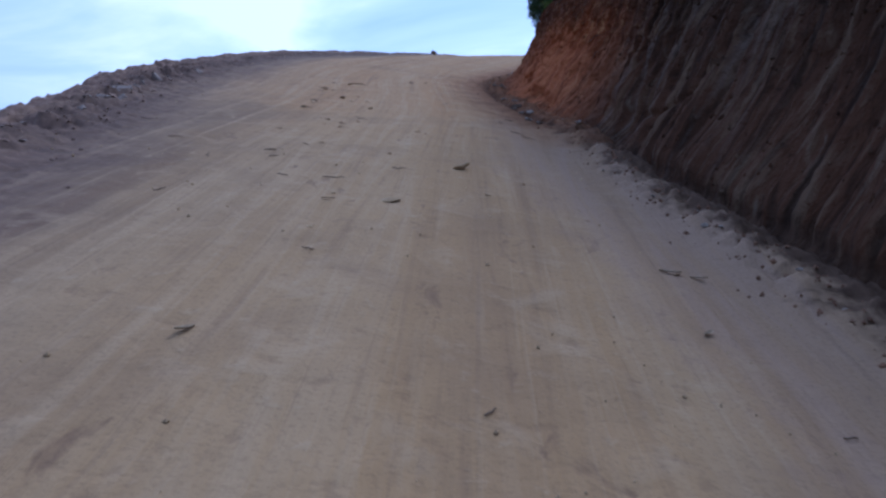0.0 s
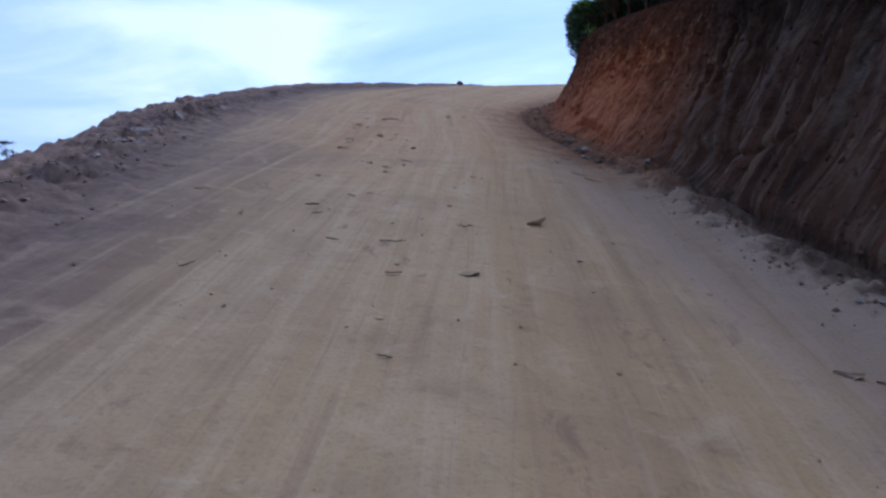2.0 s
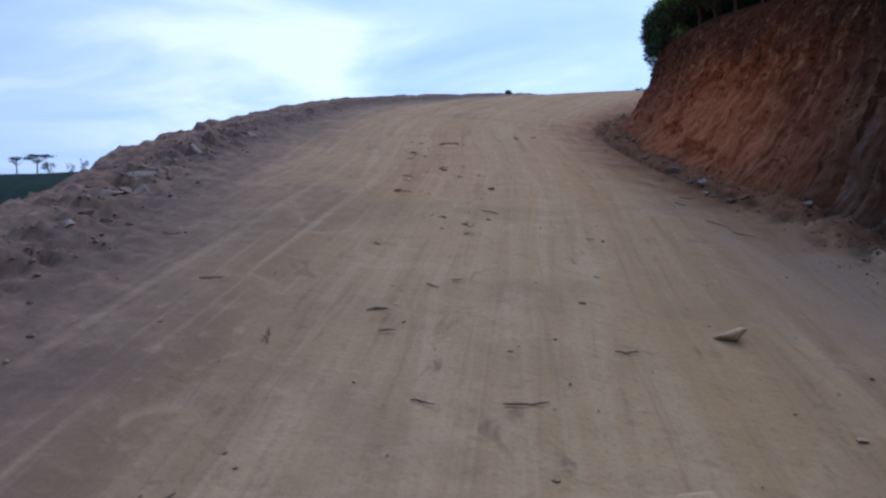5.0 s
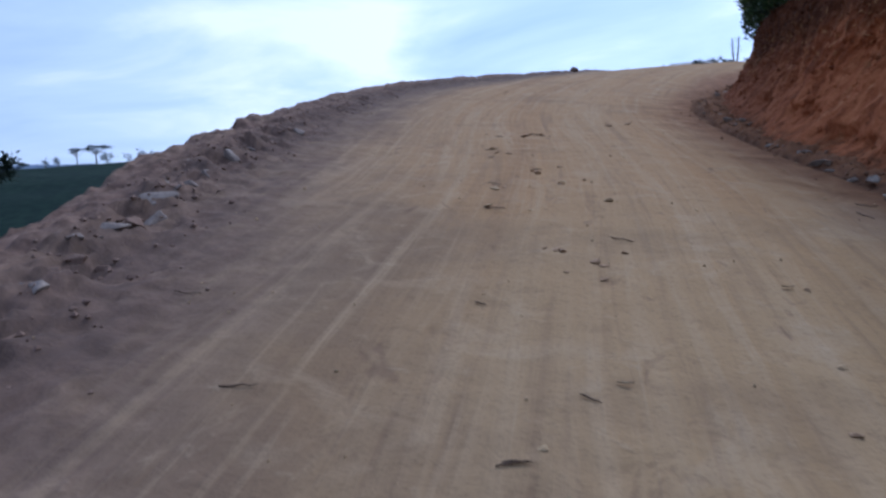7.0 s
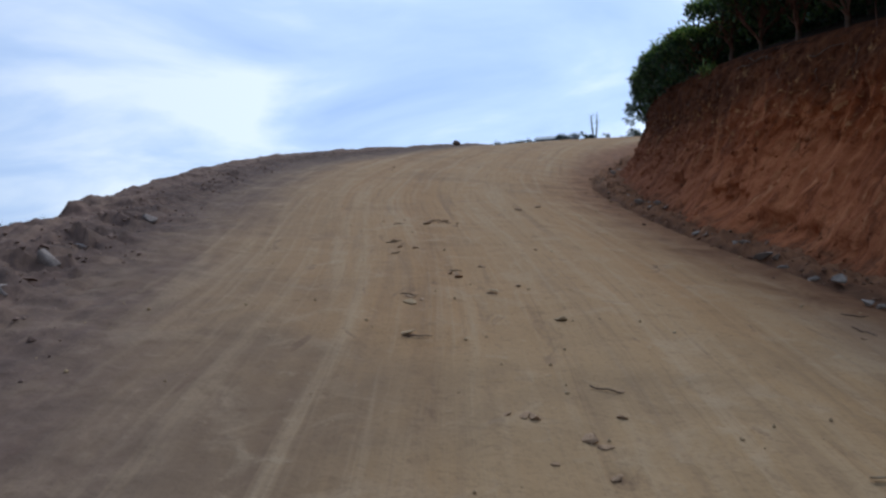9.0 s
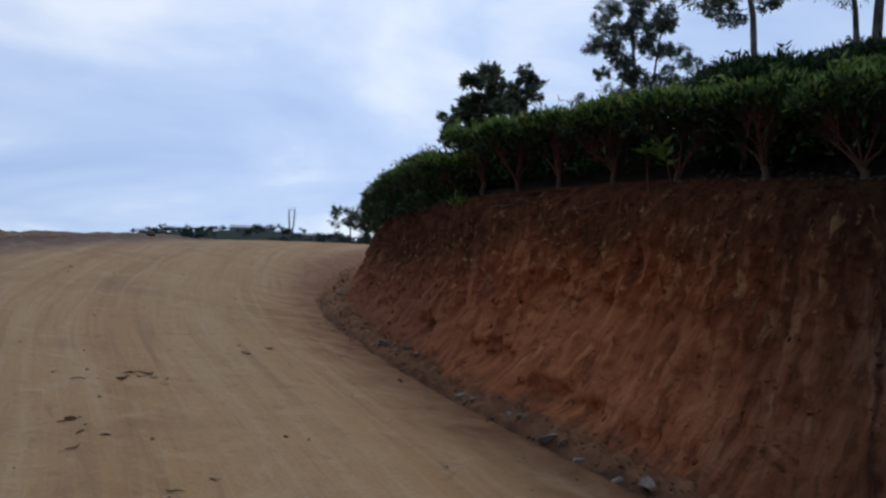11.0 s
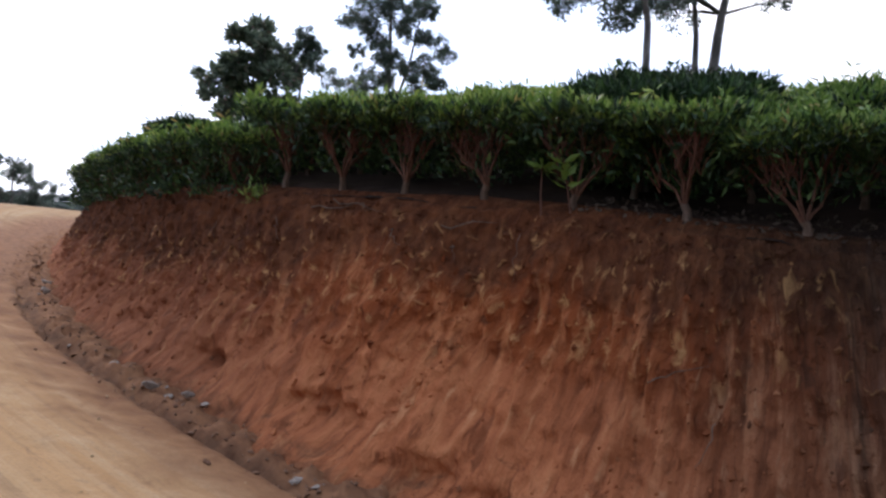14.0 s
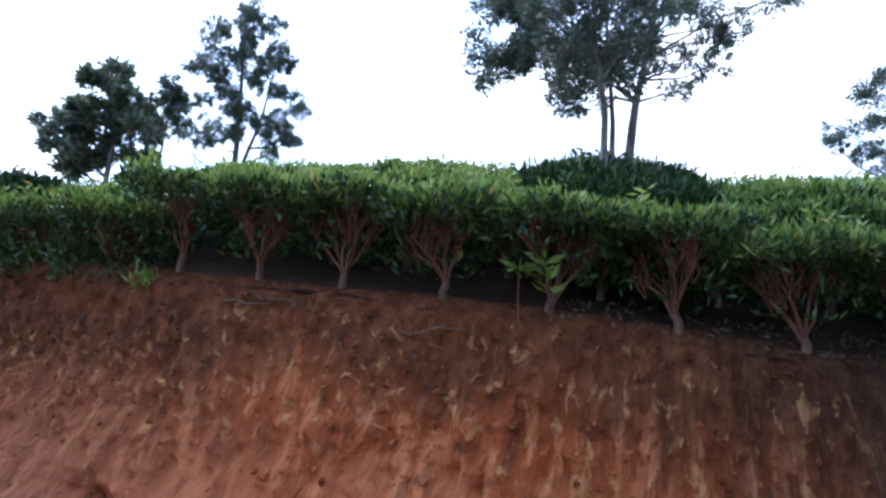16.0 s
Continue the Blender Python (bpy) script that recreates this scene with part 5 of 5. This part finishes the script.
def build_clods():
    r = random.Random(21)
    # along the outer berm
    for k in range(190):
        y = 4.5 + 27 * r.random() ** 1.35
        d = r.gauss(0.68, 0.17)
        size = min(0.2, 0.045 + r.expovariate(1 / 0.045)) * (0.55 if y > 14 or d > 0.9 else 1)
        pale = r.random() < 0.25
        lay(PALE_CHUNKS if pale else BERM_CHUNKS, float(rim_x(y)) + d, y, size, r, "clay_clod", "broken pale grey clay clod bedded in the outer berm" if pale else "broken grey-mauve clay clod on the road's outer berm", "clod", "clods on the berm", 0.8, 1.2, 25)
    for x, y, s, pale in ((-4.64, 10.0, 0.34, 1), (-4.70, 10.22, 0.40, 1), (-4.66, 9.78, 0.26, 0), (-4.62, 9.5, 0.22, 1), (-4.55, 9.66, 0.2, 0), (-4.79, 10.95, 0.26, 1), (-4.82, 10.72, 0.2, 0), (-4.80, 11.3, 0.22, 1), (-4.92, 11.7, 0.2, 0), (-4.99, 12.15, 0.26, 1), (-5.08, 12.9, 0.24, 1), (-5.02, 13.2, 0.2, 0), (-5.13, 14.45, 0.22, 1), (-4.55, 9.0, 0.18, 0), (-4.66, 9.15, 0.16, 1), (-4.47, 8.7, 0.2, 0), (-4.33, 8.35, 0.18, 1)):
        lay(PALE_CHUNKS if pale else BERM_CHUNKS, x, y, s, r, "clay_slab", "large tilted pale slab of broken clay in the berm" if pale else "large tilted mauve slab of broken clay in the berm", "clod", "clods on the berm", 1.0, 1.15, 40)
    # rubble under the bank
    for k in range(110):
        y = 4.0 + 22 * r.random()
        t = abs(r.gauss(0, 0.16)) + 0.12 + 0.06 * math.sin(y * 2.1)
        size = min(0.15, 0.02 + r.expovariate(1 / 0.026))
        grey_one = r.random() < 0.22
        lay(GREY_CHUNKS if grey_one else RED_CHUNKS, float(toe_x(y)) - t, y, size, r, "stone" if grey_one else "soil_clod",
            "small grey stone among the rubble at the bank's toe" if grey_one else "crumbled red soil clod at the bank's toe", "stone" if grey_one else "clod", "rubble under the bank")
    for x, y, s in ((1.0, 13.85, 0.18), (1.08, 13.7, 0.13), (0.95, 13.3, 0.11), (1.05, 12.95, 0.12), (1.2, 12.8, 0.17), (1.1, 12.25, 0.13), (1.15, 12.15, 0.1), (1.3, 11.9, 0.2), (0.73, 17.15, 0.16), (0.80, 16.95, 0.12), (0.86, 16.75, 0.17), (0.90, 16.55, 0.12), (0.82, 15.15, 0.12), (0.88, 15.0, 0.09), (0.98, 14.45, 0.13), (1.02, 14.3, 0.12), (0.72, 17.9, 0.12), (1.35, 21.4, 0.2), (1.3, 20.6, 0.16), (1.75, 22.4, 0.22)):
        lay(GREY_CHUNKS, x, y, s, r, "stone", "grey stone at the foot of the cut bank", "stone", "rubble under the bank")
    for gap, y, s in ((0.12, 25.2, 0.2), (0.1, 24.5, 0.17), (0.15, 23.9, 0.18), (0.1, 23.3, 0.15)):
        lay(RED_CHUNKS, float(toe_x(y)) - gap, y, s, r, "earth_block", "dark block of soil slumped from the bank's nose", "clod", "rubble under the bank", 0.9, 0.9, 20)
    # single stones and clods on the road
    lay([chunk_mesh("slab", 301, M_SLAB, 0.36)], -0.45, 5.82, 0.2, r, "flat_stone", "flat buff slab of stone lying on the road", "stone", "", 1.0, 0.75, 2)
    lay(BUFF_CHUNKS, 0.12, 7.5, 0.19, r, "soil_clod", "tan crumbly soil clod on the packed road", "clod", "", 1.0, 0.6)
    lay(BERM_CHUNKS, -1.4, 32.0, 0.46, r, "boulder", "single boulder on the crest of the road", "stone", "", 0.8, 0.35, 4)
    for x, y, s in ((-1.11, 16.03, 0.13), (-1.51, 9.65, 0.10), (-1.71, 9.87, 0.10), (-1.98, 12.45, 0.12), (-2.04, 15.05, 0.10), (-2.0, 14.95, 0.08), (1.38, 7.48, 0.05), (0.72, 7.2, 0.05), (-0.38, 9.4, 0.05), (-1.75, 12.82, 0.06),
                    (-1.21, 13.58, 0.06), (-2.96, 21.6, 0.12), (-2.35, 21.3, 0.1), (0.58, 11.37, 0.06), (-1.53, 12.2, 0.07), (1.2, 6.1, 0.05), (-1.48, 9.35, 0.06), (-0.67, 7.81, 0.06)):
        lay(ROAD_CHUNKS, x, y, s, r, "soil_clod", "small brown soil clod on the packed road", "clod", "clods on the road", 0.75, 0.8)
    # soil kicked up in scuffs, a few clods each
    for x, y, big in ((-2.11, 14.93, 0.13), (-2.18, 15.12, 0.12), (-2.41, 13.59, 0.11), (-2.53, 13.76, 0.1), (-3.09, 20.78, 0.12), (-1.08, 16.26, 0.13), (-1.73, 9.85, 0.09), (-1.52, 9.61, 0.08), (-1.33, 10.13, 0.07), (-1.95, 14.92, 0.09), (-1.98, 12.56, 0.09), (-1.69, 12.77, 0.08), (-2.32, 11.76, 0.09), (-2.55, 15.01, 0.09)):
        for k in range(2):
            lay(ROAD_CHUNKS, x + r.gauss(0, 0.12), y + r.gauss(0, 0.12), big * (1, 0.65, 0.45)[k], r, "soil_clod", "flattened soil clod kicked up on the packed road", "clod", "clods on the road", 0.6, 0.9, 10)
    for x, y, s in ((-1.73, 11.97, 0.12), (-2.3, 11.0, 0.13), (-1.35, 11.35, 0.11), (0.36, 6.45, 0.07), (-2.32, 11.7, 0.13), (-0.9, 4.86, 0.06), (-1.76, 7.52, 0.05), (1.65, 4.92, 0.10), (-0.53, 8.4, 0.06)):
        lay(BUFF_CHUNKS, x, y, s, r, "stone", "small pale buff stone on the packed road", "stone", "stones on the road", 0.6, 0.6)


def stick(x, y, length, turn, seed, thick=0.0045):
    r = random.Random(seed)
    pts = []
    for k in range(6):
        s = (k / 5 - 0.5) * length
        px, py = x + s * math.cos(radians(turn)) + r.uniform(-0.02, 0.02) * length * 2, y + s * math.sin(radians(turn)) + r.uniform(-0.02, 0.02) * length * 2
        pts.append((px, py, float(road_surface(np.array(px), np.array(py))) + thick * 0.8 + r.uniform(0, 0.012)))
    v, f = tube(pts, [thick * w for w in (0.7, 1, 1, 0.9, 0.8, 0.4)], 6)
    twig = new("twig", quick_mesh("twig", v, f, M_STICK))
    tagged(twig, "dry dark twig lying on the road", "twig", "twigs on the road")


def dry_leaf(x, y, length, turn, seed):
    """A curled dry leaf with a raised edge and a stalk."""
    r = random.Random(seed)
    rows, cols = 9, 5
    verts = []
    for i in range(rows):
        u = i / (rows - 1)
        half = 0.5 * length * 0.30 * math.sin(math.pi * min(1, u * 0.92 + 0.04)) ** 0.8
        for j in range(cols):
            w = j / (cols - 1) * 2 - 1
            verts.append(((u - 0.5) * length, half * w, 0.012 + 0.035 * length * 4 * (w * w) * 0.5 + 0.10 * length * (u - 0.5) ** 2))
    me = quick_mesh("dry_leaf", verts, grid_faces(rows, cols), M_DRYLEAF)
    ob = new("dry_leaf", me)
    ob.matrix_basis = pose(x, y, float(road_surface(np.array(x), np.array(y))), r.uniform(-8, 8), r.uniform(-8, 8), turn)
    tagged(ob, "curled dry brown leaf lying on the road", "leaf", "leaves on the road")


def build_litter():
    spots = ((0.3, 2.64, 0.16, 60), (1.86, 2.91, 0.13, 20), (-0.81, 4.36, 0.14, 170), (-1.74, 7.1, 0.16, 0), (-1.84, 7.42, 0.17, 5), (-1.59, 7.9, 0.14, -20), (0.85, 10.7, 0.5, -55), (0.66, 11.51, 0.3, -60), (0.99, 10.35, 0.35, -15),
             (-1.86, 7.41, 0.2, 22), (-2.34, 6.98, 0.2, 110), (-3.69, 8.73, 0.25, 0), (-2.99, 7.8, 0.26, 10), (-2.13, 8.88, 0.12, -30), (-1.33, 10.2, 0.24, -25), (-2.33, 11.88, 0.22, -8), (-2.54, 13.81, 0.3, 35), (-2.5, 13.3, 0.2, 50),
             (-2.54, 14.78, 0.2, 5), (-1.9, 14.91, 0.14, 70), (-2.1, 15.1, 0.22, 25), (-1.98, 12.66, 0.16, 0), (-2.25, 10.95, 0.28, 8), (-0.5, 7.1, 0.22, 10), (-1.02, 6.4, 0.34, 12), (-1.46, 6.35, 0.18, -15), (-2.32, 6.87, 0.16, -60), (0.82, 11.9, 0.3, -10), (-2.21, 5.5, 0.2, 55))
    for k, (x, y, ln, turn) in enumerate(spots):
        stick(x, y, ln * 0.6, turn, 400 + k)
    for k, (x, y, ln, turn) in enumerate(((-1.08, 3.01, 0.14, 72), (1.60, 4.95, 0.15, -20), (1.78, 4.88, 0.12, -30), (-1.45, 8.05, 0.07, -10), (-0.92, 5.63, 0.11, 0), (-0.48, 9.4, 0.08, 10), (1.55, 3.9, 0.12, 50))):
        dry_leaf(x, y, ln, turn, 500 + k)
    # crumbs along the toe, the berm and the road
    rng = np.random.default_rng(31)
    for name, n, mat, label, place in (("soil_crumbs", 1500, M_CLOD, "fine red soil crumbs along the bank's toe", 0), ("clay_crumbs", 1500, M_BERM, "fine mauve clay crumbs along the berm", 1), ("grit", 700, M_SLAB, "scattered buff grit on the road", 2)):
        y = rng.uniform(1.0, 27, n)
        if place == 0:
            x = toe_x(y) - np.abs(rng.normal(0, 0.24, n)) - 0.05
        elif place == 1:
            x = rim_x(y) + rng.normal(0.7, 0.28, n)
        else:
            x = rim_x(y) + 1.0 + (toe_x(y) - rim_x(y) - 1.2) * rng.uniform(0, 1, n)
        s = (0.007 + rng.exponential(0.008, n)).clip(0, 0.026)[:, None, None] * (0.6 if place == 2 else 1)
        shape = np.array([(1, 0, 0), (-1, 0, 0), (0, 1, 0), (0, -1, 0), (0, 0, 0.8), (0, 0, -0.8)])
        v = shape[None] * rng.uniform(0.6, 1.3, (n, 6, 1)) * s
        a = rng.uniform(0, 6.28, n)
        rot = np.stack([np.stack([np.cos(a), -np.sin(a), 0 * a], -1), np.stack([np.sin(a), np.cos(a), 0 * a], -1), np.stack([0 * a, 0 * a, 0 * a + 1], -1)], 1)
        v = np.einsum("nij,nkj->nki", rot, v) + np.stack([x, y, road_surface(x, y) + s[:, 0, 0] * 0.3], -1)[:, None]
        f = np.array([(0, 2, 4), (2, 1, 4), (1, 3, 4), (3, 0, 4), (2, 0, 5), (1, 2, 5), (3, 1, 5), (0, 3, 5)])
        faces = (np.arange(n)[:, None, None] * 6 + f[None]).reshape(-1, 3)
        ob = new(name, quick_mesh(name, v.reshape(-1, 3), faces, mat, False))
        tagged(ob, label, "soil", kind="stuff")
    # pale fallen leaves under the bushes
    n = 420
    y = 11.6 + 2.6 * rng.uniform(0, 1, n)
    x = top_x(y) + rng.uniform(0.06, 0.75, n)
    pos = np.stack([x, y, hill_z(x, y) + 0.012], 1)
    flat = np.stack([rng.normal(0, 1, n), rng.normal(0, 1, n), 0 * x + 0.05], 1)
    ob = new("leaf_litter", quick_mesh("leaf_litter", *leaves(rng, pos, flat, 0.055, 0.026), M_LITTER, False))
    tagged(ob, "pale dry fallen leaves under the tea bushes", "leaves", kind="stuff")


def face_place(y, v, out=0.02):
    x, z = bank_point(np.array(y), np.array(v))
    return Vector((float(x + gouges(np.array(y), np.array(v))) - out, y, float(z)))


def build_face_lumps():
    """Lumps and flakes of soil that stand out of the cut face."""
    rng = np.random.default_rng(77)
    n = 8000
    y = 4.5 + 17 * rng.uniform(0, 1, n) ** 0.8
    v = rng.uniform(0.0, 1.0, n) ** 0.85
    keep = fbm(y, v * 2.4, 1.6, 3, 41.0) + rng.uniform(-0.5, 0.5, n) > -0.05
    y, v = y[keep], v[keep]
    n = len(y)
    x, z = bank_point(y, v)
    x = x + gouges(y, v)
    s = (0.008 + rng.exponential(0.008, n)).clip(0, 0.04)[:, None, None]
    shape = np.array([(0.8, 0, 0), (-0.8, 0, 0), (0, 0.9, 0), (0, -0.9, 0), (0.1, -0.2, 1.1), (-0.1, 0.2, -1.1)])
    verts = shape[None] * rng.uniform(0.5, 1.4, (n, 6, 1)) * s + rng.normal(0, 0.15, (n, 6, 3)) * s
    verts = verts + np.stack([x, y, z], -1)[:, None]
    f = np.array([(0, 2, 4), (2, 1, 4), (1, 3, 4), (3, 0, 4), (2, 0, 5), (1, 2, 5), (3, 1, 5), (0, 3, 5)])
    faces = (np.arange(n)[:, None, None] * 6 + f[None]).reshape(-1, 3)
    uv = np.stack([stroke(y, v), v], -1)[:, None] + verts[..., 1:] * 0 + rng.normal(0, 0.05, (n, 1, 2))
    ob = new("soil_lumps", quick_mesh("soil_lumps", verts.reshape(-1, 3), faces, M_BANK, False, uv.reshape(-1, 2)))
    tagged(ob, "crumbling lumps and flakes of red soil on the cut face", "soil", kind="stuff")


def build_face_things():
    """Roots and twigs that hang out of the cut, a weed and a sapling on its lip."""
    for k, (y0, v0, y1, v1, thick) in enumerate(((15.64, 0.87, 15.5, 0.80, 0.007), (15.2, 0.90, 14.7, 0.94, 0.008), (13.25, 0.55, 12.95, 0.62, 0.006), (16.75, 0.93, 16.1, 1.0, 0.009), (16.5, 0.99, 15.9, 0.96, 0.008), (14.5, 0.9, 14.45, 0.75, 0.005), (12.8, 0.5, 12.85, 0.38, 0.005), (17.1, 0.85, 17.0, 0.76, 0.006), (18.2, 0.8, 18.15, 0.7, 0.005), (16.2, 1.0, 15.95, 0.96, 0.005), (15.05, 0.84, 15.0, 0.78, 0.006))):
        r = random.Random(600 + k)
        pts = []
        for i in range(6):
            t = i / 5
            p = face_place(y0 + (y1 - y0) * t, v0 + (v1 - v0) * t, 0.025 + 0.03 * math.sin(t * math.pi))
            pts.append(p + Vector((0, r.uniform(-0.03, 0.03), r.uniform(-0.035, 0.035))))
        ob = new("root", quick_mesh("root", *tube(pts, [thick * w for w in (1, 0.95, 0.85, 0.7, 0.5, 0.25)], 6), M_TEATRUNK))
        tagged(ob, "thin pale root hanging out of the cut soil", "root", "roots in the bank")
    rng = np.random.default_rng(44)
    p = face_place(17.55, 0.97)
    weed = empty("weed", Matrix.Translation(p), "small bright green weed on the bank's lip", "plant")
    n = 70
    pos = rng.normal(0, 0.05, (n, 3)) * [1, 1, 0.8] + [-0.02, 0, 0.04]
    tagged(part("leaf", quick_mesh("weed_leaves", *leaves(rng, pos, np.tile([-0.3, 0, 0.8], (n, 1)), 0.11, 0.022), M_TEATOP, False), weed), kind="stuff")
    y = 14.37
    x = float(top_x(y)) + 0.02
    z = float(hill_z(x, y)) - 0.12
    sap = empty("sapling", pose(x, y, z), "thin-stemmed sapling with pale yellow-green leaves", "plant")
    sapling_stem = part("stem", quick_mesh("sapling_stem", *tube(((0, 0, 0), (0.0, 0.02, 0.25), (0.02, 0.03, 0.5)), (0.008, 0.007, 0.004), 6), M_STEM), sap)
    n = 14
    a = rng.uniform(0, 6.28, n)
    tip = np.tile([0.02, 0.03, 0.48], (n, 1))
    for k in range(n):
        v, f = leaves(rng, tip[k:k + 1], np.array([[math.cos(a[k]), math.sin(a[k]), 0.1]]) * 2, 0.17, 0.06)
        part("leaf", quick_mesh("sapling_leaf", v, f, M_TEATOP, False), sapling_stem)

    # broad pale shoots sprouting low from one bush
    y = 14.18
    x = float(top_x(y)) + 0.1
    shoot = empty("leafy_shoot", pose(x, y, float(hill_z(x, y))), "low shoot with broad pale green leaves by a tea bush", "plant")
    shoot_stem = part("stem", quick_mesh("shoot_stem", *tube(((0, 0, -0.03), (-0.04, 0.02, 0.2), (-0.1, 0.03, 0.42)), (0.009, 0.007, 0.004), 6), M_STEM), shoot)
    for k in range(13):
        u = 0.35 + 0.65 * k / 12
        at = np.array([[-0.1 * u, 0.03 * u, 0.42 * u]])
        way = np.array([[math.cos(k * 2.4) - 0.3, math.sin(k * 2.4), 0.35]]) * 2.2
        v, f = leaves(rng, at, way, 0.19, 0.07)
        part("leaf", quick_mesh("shoot_leaf", v, f, M_TEATOP, False), shoot_stem)


build_clods()
build_litter()
build_face_lumps()
build_face_things()
